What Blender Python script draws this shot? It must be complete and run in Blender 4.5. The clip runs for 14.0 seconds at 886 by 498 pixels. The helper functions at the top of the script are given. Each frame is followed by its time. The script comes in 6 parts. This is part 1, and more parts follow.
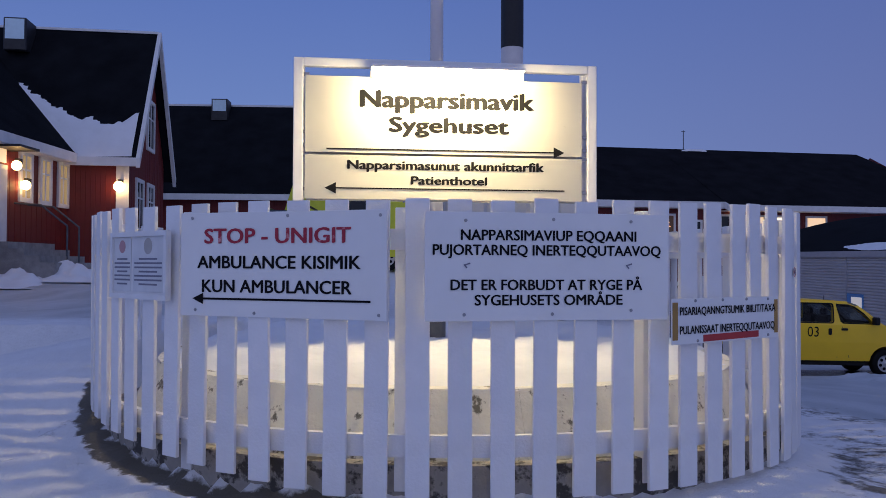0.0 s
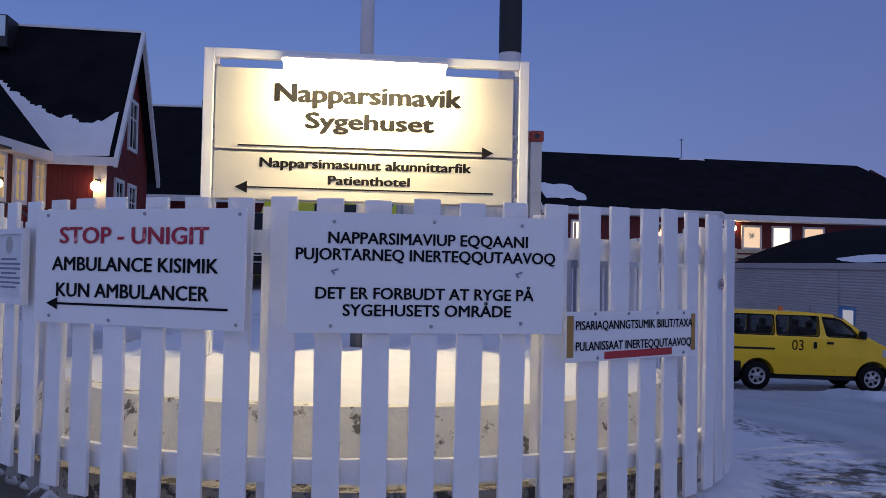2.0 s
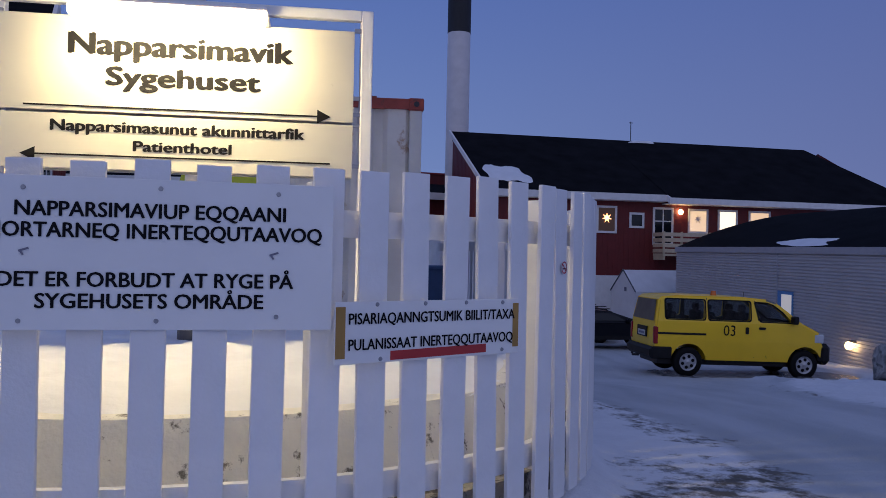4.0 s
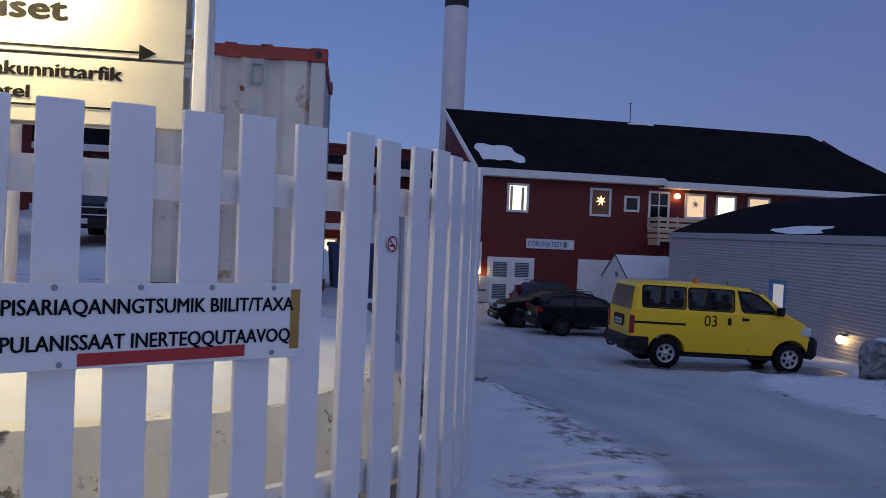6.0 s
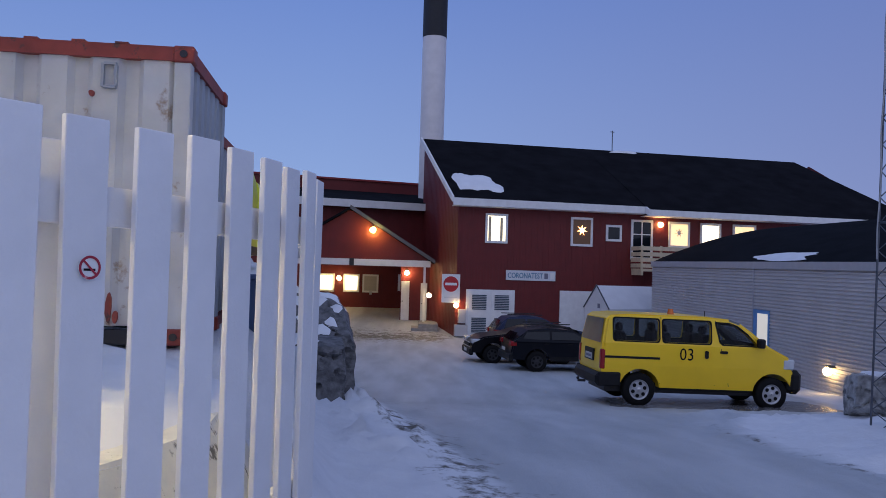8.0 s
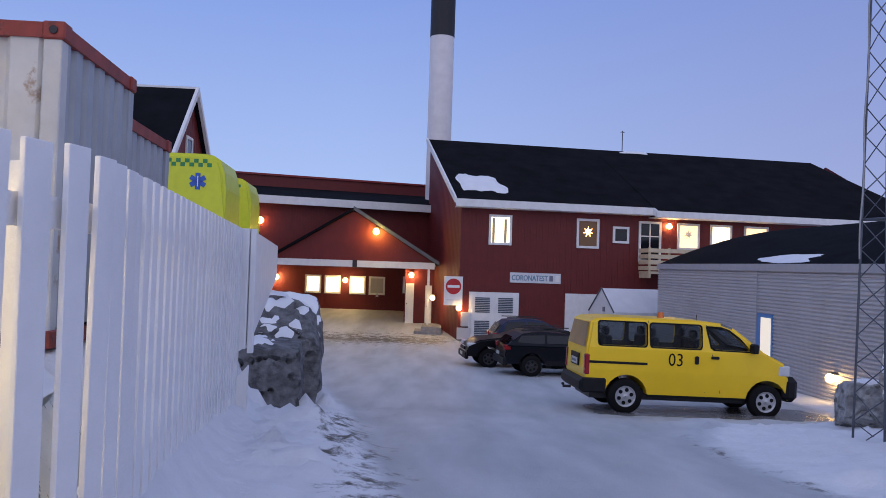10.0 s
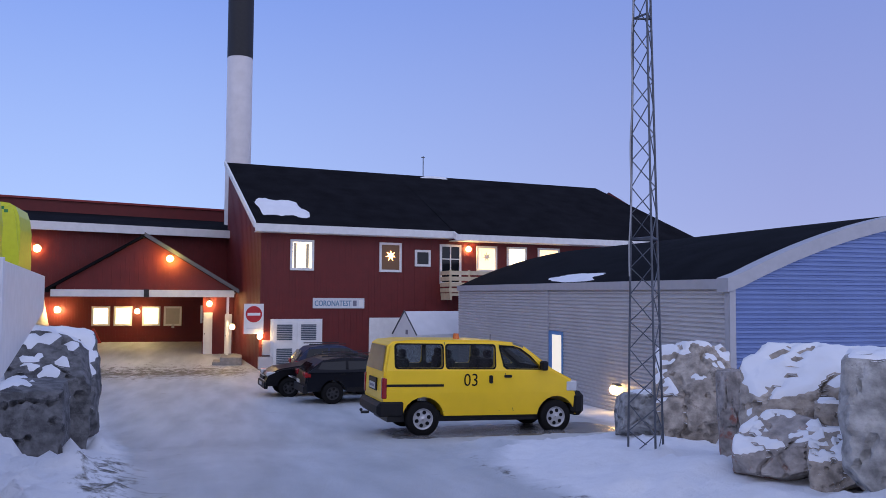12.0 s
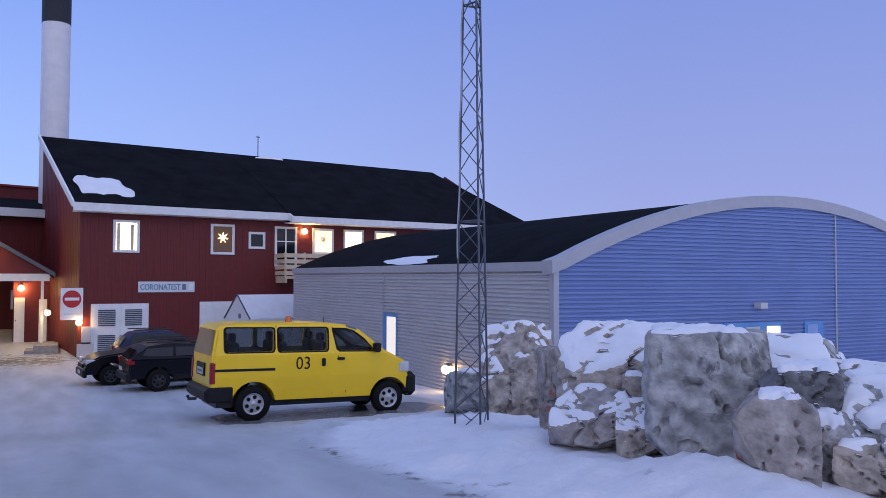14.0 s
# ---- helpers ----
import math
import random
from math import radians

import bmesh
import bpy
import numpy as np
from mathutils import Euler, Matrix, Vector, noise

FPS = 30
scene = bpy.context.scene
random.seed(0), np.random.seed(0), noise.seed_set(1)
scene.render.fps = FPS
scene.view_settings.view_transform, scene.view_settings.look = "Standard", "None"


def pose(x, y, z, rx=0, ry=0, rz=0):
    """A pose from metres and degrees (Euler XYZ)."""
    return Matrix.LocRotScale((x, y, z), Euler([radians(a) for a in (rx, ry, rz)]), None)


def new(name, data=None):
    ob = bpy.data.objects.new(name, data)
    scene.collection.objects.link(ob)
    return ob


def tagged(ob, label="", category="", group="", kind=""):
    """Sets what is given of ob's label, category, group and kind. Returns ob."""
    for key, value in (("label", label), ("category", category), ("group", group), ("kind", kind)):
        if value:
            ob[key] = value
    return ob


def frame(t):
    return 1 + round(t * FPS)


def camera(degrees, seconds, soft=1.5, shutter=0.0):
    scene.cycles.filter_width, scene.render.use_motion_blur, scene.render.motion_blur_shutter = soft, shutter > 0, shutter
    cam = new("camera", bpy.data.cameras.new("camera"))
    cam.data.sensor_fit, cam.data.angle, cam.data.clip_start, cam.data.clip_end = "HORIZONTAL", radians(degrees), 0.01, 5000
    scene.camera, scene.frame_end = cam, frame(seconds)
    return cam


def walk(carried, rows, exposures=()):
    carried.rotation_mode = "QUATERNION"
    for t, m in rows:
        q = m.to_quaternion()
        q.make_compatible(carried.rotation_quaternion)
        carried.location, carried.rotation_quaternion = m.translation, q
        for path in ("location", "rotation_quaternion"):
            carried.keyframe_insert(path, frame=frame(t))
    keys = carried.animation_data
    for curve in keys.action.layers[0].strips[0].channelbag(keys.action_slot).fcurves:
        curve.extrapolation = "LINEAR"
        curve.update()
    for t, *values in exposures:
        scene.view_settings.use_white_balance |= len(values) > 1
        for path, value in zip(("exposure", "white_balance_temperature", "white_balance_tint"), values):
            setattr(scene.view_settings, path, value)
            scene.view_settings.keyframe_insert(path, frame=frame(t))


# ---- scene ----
cam = camera(56.5, 14.0, 0.6)
METRES, EYE, TILT, LEAN, TURN = 6.86, 1.45, 0.0, 0.0, 0.0
ROWS = [
    (0.0, 0.0, 0.0, 0.0, -0.01, 1.17, -0.25),
    (0.5, 0.0124, 0.0, -0.0029, 1.0, 1.18, -0.39),
    (1.0, 0.0345, 0.0203, -0.0043, 1.37, 0.72, -0.47),
    (1.5, 0.0636, 0.0466, 0.001, 0.74, 1.66, -0.6),
    (2.0, 0.107, 0.0666, 0.0018, 0.37, 1.58, -1.12),
    (2.5, 0.1422, 0.0943, 0.0024, 0.14, 1.19, -1.9),
    (3.0, 0.1701, 0.1356, 0.0047, -0.51, 1.21, -0.88),
    (3.5, 0.2093, 0.1654, 0.0032, -2.04, 0.94, -0.8),
    (6.0, 0.3964, 0.3587, 0.0006, -1.69, -0.8, -2.5),
    (6.5, 0.43, 0.3969, -0.0011, -3.08, -0.91, -1.81),
    (7.0, 0.4642, 0.4349, 0.0016, -2.88, 0.4, -1.76),
    (7.5, 0.4897, 0.4853, -0.0006, -2.54, 1.42, -1.7),
    (10.0, 0.6574, 0.6126, -0.0043, -0.51, 1.72, -1.85),
    (10.5, 0.673, 0.6419, -0.0053, -2.44, 1.91, -2.83),
    (11.0, 0.6904, 0.6522, -0.0047, -5.48, 2.04, -1.46),
    (11.5, 0.7016, 0.6511, -0.0048, -11.02, 2.04, -0.98),
    (12.0, 0.7046, 0.6496, -0.0041, -13.66, 3.69, -0.22),
    (12.5, 0.7064, 0.6481, -0.0053, -15.08, 3.75, 0.07),
    (13.0, 0.7095, 0.6471, -0.0059, -17.12, 3.6, 0.16),
    (13.5, 0.7137, 0.6448, -0.0062, -20.11, 3.18, 0.1),
    (14.0, 0.7191, 0.6421, -0.0067, -24.82, 2.53, 0.07),
]
walk(cam, [(t, pose(0, 0, EYE, TILT, LEAN, TURN) @ pose(METRES * x, METRES * y, METRES * z, 90 + pitch, roll, yaw)) for t, x, y, z, yaw, pitch, roll in ROWS],
     [(0.0, -0.12, 5740, 17), (2.0, -0.14, 5740, 17), (3.5, -0.23, 5740, 17), (6.0, -0.16, 5870, 11), (6.5, -0.06, 5900, 10), (7.5, 0.27, 6050, 9), (10.0, 0.95, 6950, 10), (11.0, 1.03, 6900, 10), (12.5, 1.08, 6560, 11), (14.0, 1.07, 6360, 12)])

# ---- world and exposure ----
world = bpy.data.worlds.new("dusk_sky")
scene.world = world
world.use_nodes = True
wn, wl = world.node_tree.nodes, world.node_tree.links
wn.clear()
w_out = wn.new("ShaderNodeOutputWorld")
w_bg = wn.new("ShaderNodeBackground")
w_co = wn.new("ShaderNodeTexCoord")
w_sep = wn.new("ShaderNodeSeparateXYZ")
w_rise = wn.new("ShaderNodeValToRGB")
w_side = wn.new("ShaderNodeMapRange")
w_far = wn.new("ShaderNodeValToRGB")
w_mix = wn.new("ShaderNodeMix")
w_mix.data_type = "RGBA"
for ramp, stops in ((w_rise, ((0.0, (0.50, 0.63, 0.86)), (0.10, (0.32, 0.45, 0.80)), (0.35, (0.175, 0.285, 0.69)), (1.0, (0.24, 0.32, 0.60)))),
                    (w_far, ((0.0, (0.30, 0.35, 0.60)), (0.10, (0.26, 0.31, 0.59)), (0.35, (0.17, 0.24, 0.56)), (1.0, (0.24, 0.32, 0.60))))):
    el = ramp.color_ramp.elements
    el[0].position, el[0].color = stops[0][0], (*stops[0][1], 1)
    el[1].position, el[1].color = stops[-1][0], (*stops[-1][1], 1)
    for p, c in stops[1:-1]:
        e = el.new(p)
        e.color = (*c, 1)
wl.new(w_co.outputs["Generated"], w_sep.inputs[0])
wl.new(w_sep.outputs["Z"], w_rise.inputs[0])
wl.new(w_sep.outputs["Z"], w_far.inputs[0])
wl.new(w_sep.outputs["X"], w_side.inputs["Value"])
w_side.inputs["From Min"].default_value, w_side.inputs["From Max"].default_value = -0.1, 0.6
wl.new(w_side.outputs[0], w_mix.inputs["Factor"])
wl.new(w_rise.outputs[0], w_mix.inputs[6])
wl.new(w_far.outputs[0], w_mix.inputs[7])
# the afterglow fills the sky behind the first eye
w_back = wn.new("ShaderNodeMapRange")
w_back.interpolation_type = "SMOOTHSTEP"
w_back.inputs["From Min"].default_value, w_back.inputs["From Max"].default_value = 0.15, -0.75
w_glow = wn.new("ShaderNodeMix")
w_glow.data_type = "RGBA"
wl.new(w_sep.outputs["Y"], w_back.inputs["Value"])
wl.new(w_back.outputs[0], w_glow.inputs["Factor"])
wl.new(w_mix.outputs[2], w_glow.inputs[6])
w_glow.inputs[7].default_value = (0.61, 0.66, 0.95, 1)
wl.new(w_glow.outputs[2], w_bg.inputs["Color"])
w_bg.inputs["Strength"].default_value = 0.62
wl.new(w_bg.outputs[0], w_out.inputs[0])


# ---- materials ----
def material(name, colour, rough=0.6, vary=0.12, scale=6.0, bump=0.0, bump_scale=40.0, metal=0.0, second=None, second_at=0.6, second_scale=2.0, spec=0.5, rnd=0.0):
    """A surface with grain and stains at two sizes."""
    m = bpy.data.materials.new(name)
    m.use_nodes = True
    n, l = m.node_tree.nodes, m.node_tree.links
    b = n["Principled BSDF"]
    b.inputs["Roughness"].default_value, b.inputs["Metallic"].default_value = rough, metal
    b.inputs["Specular IOR Level"].default_value = spec
    co = n.new("ShaderNodeTexCoord")
    n1 = n.new("ShaderNodeTexNoise")
    n1.inputs["Scale"].default_value, n1.inputs["Detail"].default_value = scale, 6
    l.new(co.outputs["Object"], n1.inputs["Vector"])
    ramp = n.new("ShaderNodeMapRange")
    ramp.inputs["From Min"].default_value, ramp.inputs["From Max"].default_value = 0.3, 0.7
    ramp.inputs["To Min"].default_value, ramp.inputs["To Max"].default_value = 1 - vary, 1 + vary
    l.new(n1.outputs["Fac"], ramp.inputs["Value"])
    mul = n.new("ShaderNodeVectorMath")
    mul.operation = "SCALE"
    mul.inputs[0].default_value = colour
    l.new(ramp.outputs[0], mul.inputs["Scale"])
    last = mul.outputs[0]
    if rnd:
        info = n.new("ShaderNodeObjectInfo")
        rr = n.new("ShaderNodeMapRange")
        rr.inputs["To Min"].default_value, rr.inputs["To Max"].default_value = 1 - rnd, 1 + rnd
        l.new(info.outputs["Random"], rr.inputs["Value"])
        m2 = n.new("ShaderNodeVectorMath")
        m2.operation = "SCALE"
        l.new(last, m2.inputs[0])
        l.new(rr.outputs[0], m2.inputs["Scale"])
        last = m2.outputs[0]
    if second:
        n2 = n.new("ShaderNodeTexNoise")
        n2.inputs["Scale"].default_value, n2.inputs["Detail"].default_value = second_scale, 8
        n2.inputs["Roughness"].default_value = 0.65
        l.new(co.outputs["Object"], n2.inputs["Vector"])
        r2 = n.new("ShaderNodeMapRange")
        r2.inputs["From Min"].default_value, r2.inputs["From Max"].default_value = second_at, second_at + 0.06
        l.new(n2.outputs["Fac"], r2.inputs["Value"])
        mx = n.new("ShaderNodeMix")
        mx.data_type = "RGBA"
        l.new(r2.outputs[0], mx.inputs["Factor"])
        l.new(last, mx.inputs[6])
        mx.inputs[7].default_value = (*second, 1)
        last = mx.outputs[2]
    l.new(last, b.inputs["Base Color"])
    if bump:
        n3 = n.new("ShaderNodeTexNoise")
        n3.inputs["Scale"].default_value, n3.inputs["Detail"].default_value = bump_scale, 6
        l.new(co.outputs["Object"], n3.inputs["Vector"])
        bp = n.new("ShaderNodeBump")
        bp.inputs["Strength"].default_value, bp.inputs["Distance"].default_value = bump, 0.02
        l.new(n3.outputs["Fac"], bp.inputs["Height"])
        l.new(bp.outputs[0], b.inputs["Normal"])
    return m


def glowing(name, colour, strength, base=(0.8, 0.8, 0.8)):
    m = bpy.data.materials.new(name)
    m.use_nodes = True
    b = m.node_tree.nodes["Principled BSDF"]
    b.inputs["Base Color"].default_value = (*base, 1)
    b.inputs["Emission Color"].default_value = (*colour, 1)
    b.inputs["Emission Strength"].default_value = strength
    return m


def glass(name, tint=(0.8, 0.85, 0.9), rough=0.02):
    m = bpy.data.materials.new(name)
    m.use_nodes = True
    b = m.node_tree.nodes["Principled BSDF"]
    b.inputs["Base Color"].default_value = (*tint, 1)
    b.inputs["Roughness"].default_value = rough
    b.inputs["Transmission Weight"].default_value = 1.0
    b.inputs["IOR"].default_value = 1.2
    return m


WHITE = material("white_fence_paint", (0.78, 0.78, 0.79), 0.5, 0.05, 5, 0.15, 60, second=(0.55, 0.54, 0.52), second_at=0.70, second_scale=9, rnd=0.05)
SIGNW = material("white_sign_sheet", (0.80, 0.80, 0.79), 0.4, 0.03, 3, second=(0.62, 0.62, 0.62), second_at=0.72, second_scale=5)
CREAM = material("aged_cream_sign_sheet", (0.50, 0.49, 0.45), 0.6, 0.05, 2, second=(0.42, 0.41, 0.37), second_at=0.68, second_scale=6, spec=0.2)
TRIM = material("white_trim_paint", (0.76, 0.76, 0.76), 0.55, 0.06, 4)
BLACK = material("black_lettering", (0.010, 0.010, 0.012), 0.8, 0.1, spec=0.08)
REDL = material("worn_red_lettering", (0.36, 0.014, 0.040), 0.5, 0.15, 20, second=(0.68, 0.30, 0.32), second_at=0.58, second_scale=14)
REDT = material("red_tape", (0.42, 0.03, 0.03), 0.45, 0.1)
BROWNT = material("brown_tape", (0.36, 0.21, 0.05), 0.5, 0.15)
SCREW = material("zinc_screw", (0.35, 0.35, 0.36), 0.35, 0.1, metal=1.0)
PAPER = material("weathered_paper", (0.66, 0.67, 0.68), 0.6, 0.06, 8)
GREYINK = material("faded_ink", (0.18, 0.18, 0.24), 0.6, 0.1)
CONC = material("flaking_white_concrete", (0.76, 0.74, 0.66), 0.8, 0.08, 4, 0.5, 25, second=(0.16, 0.15, 0.12), second_at=0.585, second_scale=7)
CONCG = material("grey_concrete", (0.30, 0.29, 0.28), 0.85, 0.2, 5, 0.4, 30)
FOOT = material("bare_flaking_concrete", (0.34, 0.32, 0.29), 0.9, 0.2, 6, 0.6, 25, second=(0.07, 0.065, 0.06), second_at=0.50, second_scale=6)
SNOW = material("snow", (0.80, 0.81, 0.83), 0.6, 0.04, 2, 0.5, 9)
RED = material("dark_red_boards", (0.140, 0.0115, 0.0110), 0.6, 0.12, 2.5, 0.2, 30, rnd=0.08)
ROOF = material("black_roofing_felt", (0.011, 0.012, 0.015), 0.95, 0.25, 1.2, 0.4, 50, spec=0.03)
FELT = material("grey_roofing_felt", (0.011, 0.011, 0.0135), 0.95, 0.3, 1.0, 0.4, 30, spec=0.03)
SIDEG = material("light_grey_metal_siding", (0.52, 0.505, 0.515), 0.45, 0.06, 1.0)
SIDEB = material("blue_metal_siding", (0.165, 0.235, 0.46), 0.45, 0.06, 1.0)
TRIMG = material("grey_metal_trim", (0.40, 0.40, 0.43), 0.45, 0.05)
TRIMB = material("blue_trim_paint", (0.10, 0.27, 0.55), 0.5, 0.06)
LATH = material("pale_board", (0.62, 0.52, 0.36), 0.6, 0.1, 6)
CONT = material("worn_white_container_paint", (0.58, 0.57, 0.54), 0.6, 0.16, 2, 0.15, 20, second=(0.34, 0.25, 0.18), second_at=0.60, second_scale=3)
CONTG = material("grey_container_paint", (0.36, 0.38, 0.40), 0.5, 0.1, 3, second=(0.2, 0.14, 0.1), second_at=0.7)
RUST = material("red_container_frame", (0.27, 0.045, 0.03), 0.6, 0.25, 6, second=(0.10, 0.04, 0.03), second_at=0.58, second_scale=8)
DARK = material("dark_steel", (0.03, 0.03, 0.034), 0.5, 0.2, metal=0.3)
GALV = material("galvanised_steel", (0.10, 0.11, 0.13), 0.5, 0.2, 8, metal=0.5)
POLEW = material("white_pole_paint", (0.74, 0.70, 0.70), 0.5, 0.06, 2)
CHIMB = material("black_chimney_paint", (0.012, 0.012, 0.016), 0.6, 0.2)
YEL = material("yellow_car_paint", (0.93, 0.60, 0.015), 0.30, 0.04, 2, second=(0.60, 0.38, 0.04), second_at=0.72, second_scale=3)
RUBBER = material("black_rubber", (0.010, 0.010, 0.011), 0.8, 0.2, spec=0.15)
PLAST = material("black_plastic", (0.012, 0.012, 0.014), 0.55, 0.15, spec=0.2)
RIM = material("silver_wheel_paint", (0.50, 0.50, 0.52), 0.35, 0.1, metal=0.6)
DGLASS = material("tinted_glass", (0.010, 0.013, 0.018), 0.06, 0.05, spec=0.35)
GLASS = glass("smoked_glass", (0.42, 0.47, 0.50))
REDLENS = material("red_lamp_lens", (0.30, 0.012, 0.015), 0.2, 0.1)
LENS = material("headlamp_lens", (0.55, 0.57, 0.60), 0.12, 0.1)
PLATE = material("number_plate", (0.55, 0.55, 0.53), 0.5, 0.05)
NAVY = material("dark_navy_car_paint", (0.006, 0.007, 0.012), 0.3, 0.1, spec=0.16)
BLKCAR = material("black_car_paint", (0.004, 0.004, 0.006), 0.3, 0.1, spec=0.2)
BLUECAR = material("blue_car_paint", (0.012, 0.024, 0.07), 0.35, 0.1, spec=0.3)
AMBY = material("lime_ambulance_paint", (0.62, 0.66, 0.03), 0.4, 0.05)
GREEN = material("green_check_film", (0.02, 0.22, 0.06), 0.4, 0.05)
STARB = material("blue_emblem_film", (0.02, 0.10, 0.42), 0.4, 0.05)
TENT = material("white_tent_canvas", (0.66, 0.67, 0.70), 0.6, 0.06, 2, 0.2, 8)
SIGNBLUE = material("pale_blue_sign_sheet", (0.66, 0.68, 0.71), 0.5, 0.05)
INSIDE = material("cream_interior_wall", (0.70, 0.62, 0.45), 0.7, 0.06)
SEAT = material("dark_seat_cloth", (0.03, 0.032, 0.05), 0.9, 0.15)
TUBE = glowing("fluorescent_tube", (1.0, 0.75, 0.31), 126.0)
WARM = glowing("warm_lamp_globe", (1.0, 0.62, 0.22), 34.0)
AMBER = glowing("amber_lamp_globe", (1.0, 0.60, 0.19), 20.0)
YELLOW_LAMP = glowing("yellow_lamp_globe", (1.0, 0.70, 0.14), 70.0)
WINLIT = glowing("lit_room", (1.0, 0.62, 0.24), 0.9)
WINLIT2 = glowing("bright_lit_room", (1.0, 0.80, 0.46), 1.6)
WINDIM = glowing("dim_lit_room", (1.0, 0.50, 0.20), 0.03, (0.04, 0.03, 0.03))
WINHOUSE = glowing("curtained_lit_room", (1.0, 0.64, 0.22), 0.30, (0.3, 0.26, 0.16))
PORCH_LAMP = glowing("porch_lamp_globe", (1.0, 0.58, 0.18), 15.0)
LOBBY_LAMP = glowing("lobby_lamp_globe", (1.0, 0.68, 0.28), 42.0)
STARL = glowing("paper_star_lamp", (1.0, 0.38, 0.10), 6.0)


# ---- building helpers ----
def part(name, bm, mat, parent=None, label="", smooth=False):
    """Links a bmesh as one mesh object under a thing or a part."""
    me = bpy.data.meshes.new(name)
    bm.to_mesh(me)
    bm.free()
    if mat:
        me.materials.append(mat)
    if smooth:
        me.shade_smooth()
    ob = new(name, me)
    if parent:
        ob.parent = parent
    if label:
        ob["label"] = label
    return ob


def share(name, mesh, parent, m):
    ob = new(name, mesh)
    ob.parent = parent
    ob.matrix_basis = m
    return ob


def thing(name, m, label, category, group="", kind=""):
    ob = new(name)
    ob.matrix_basis = m
    ob.empty_display_size = 0.2
    return tagged(ob, label, category, group, kind)


def box(bm, lo, hi, m=None, bevel=0.0):
    """A box between two corners, with edges eased by bevel."""
    r = bmesh.ops.create_cube(bm, size=1.0)
    vs = r["verts"]
    for v in vs:
        v.co = Vector([lo[i] + (v.co[i] + 0.5) * (hi[i] - lo[i]) for i in range(3)])
    if bevel:
        es = list({e for v in vs for e in v.link_edges})
        vs = list({v for f in bmesh.ops.bevel(bm, geom=es, offset=bevel, segments=1, affect="EDGES")["faces"] for v in f.verts} | {v for v in vs if v.is_valid})
    if m:
        bmesh.ops.transform(bm, matrix=m, verts=vs)
    return vs


def cyl(bm, a, b, r1, r2=None, seg=16):
    """A round bar from a to b."""
    a, b = Vector(a), Vector(b)
    d = b - a
    m = Matrix.Translation((a + b) / 2) @ d.to_track_quat("Z", "Y").to_matrix().to_4x4()
    return bmesh.ops.create_cone(bm, cap_ends=True, segments=seg, radius1=r1, radius2=r1 if r2 is None else r2, depth=d.length, matrix=m)["verts"]


def ball(bm, c, r, seg=16):
    return bmesh.ops.create_uvsphere(bm, u_segments=seg, v_segments=seg // 2, radius=r, matrix=Matrix.Translation(c))["verts"]


def prism(bm, outline, lo, hi, axis="y"):
    """An outline in two axes drawn out along the third."""
    def at(p, d):
        return {"y": (p[0], d, p[1]), "x": (d, p[0], p[1]), "z": (p[0], p[1], d)}[axis]
    a = [bm.verts.new(at(p, lo)) for p in outline]
    b = [bm.verts.new(at(p, hi)) for p in outline]
    n = len(outline)
    bm.faces.new(a)
    bm.faces.new(b[::-1])
    for i in range(n):
        bm.faces.new((a[i], b[i], b[(i + 1) % n], a[(i + 1) % n]))
    bmesh.ops.recalc_face_normals(bm, faces=bm.faces)
    return a + b


def boxpart(name, lo, hi, mat, parent, label="", bevel=0.0, m=None):
    bm = bmesh.new()
    box(bm, lo, hi, m, bevel)
    return part(name, bm, mat, parent, label)


def letters(text, width, height, mat, parent, m, name="lettering", bold=0.0):
    """Flat lettering, as wide and as high (capitals) as given, on the plane x-z of m, from its origin to the right."""
    cu = bpy.data.curves.new("type", "FONT")
    cu.body, cu.size, cu.extrude, cu.resolution_u = text, 1.0, 0.0, 3
    tmp = bpy.data.objects.new("type", cu)
    scene.collection.objects.link(tmp)
    dg = bpy.context.evaluated_depsgraph_get()
    me = bpy.data.meshes.new_from_object(tmp.evaluated_get(dg))
    bpy.data.objects.remove(tmp)
    bpy.data.curves.remove(cu)
    co = np.array([v.co[:] for v in me.vertices])
    x0, x1 = co[:, 0].min(), co[:, 0].max()
    sx, sy = width / (x1 - x0), height / 0.73
    faces = [tuple(p.vertices) for p in me.polygons]
    bpy.data.meshes.remove(me)
    d = bold * height
    vs, fs = [], []
    for i, (dx, dz) in enumerate(((0, 0), (d, 0), (-d, 0), (d * 0.6, d * 0.5), (-d * 0.6, -d * 0.5)) if bold else ((0, 0),)):
        k = len(vs)
        vs += [((c[0] - x0) * sx * (1 - 2 * d / width) + d + dx, -0.00025 * i, c[1] * sy + dz) for c in co]
        fs += [tuple(q + k for q in f) for f in faces]
    spans = sorted((min(vs[q][0] for q in f), max(vs[q][0] for q in f)) for f in fs)
    gaps, reach = [], spans[0][1]
    for a, b in spans:
        if a > reach:
            gaps.append((a - reach, (a + reach) / 2))
        reach = max(reach, b)
    cuts_x = sorted(x for _, x in sorted(gaps, reverse=True)[:len(text.split()) - 1]) + [1e9]
    low = -1e9
    for cut in cuts_x:
        some = [f for f in fs if low < sum(vs[q][0] for q in f) / len(f) <= cut]
        low = cut
        used = sorted({q for f in some for q in f})
        at = {q: k for k, q in enumerate(used)}
        me = bpy.data.meshes.new(name)
        me.from_pydata([vs[q] for q in used], [], [tuple(at[q] for q in f) for f in some])
        me.materials.append(mat)
        ob = new(name, me)
        ob.parent = parent
        ob.matrix_basis = m


def smooth_step(a, b, x):
    t = min(1, max(0, (x - a) / (b - a)))
    return t * t * (3 - 2 * t)


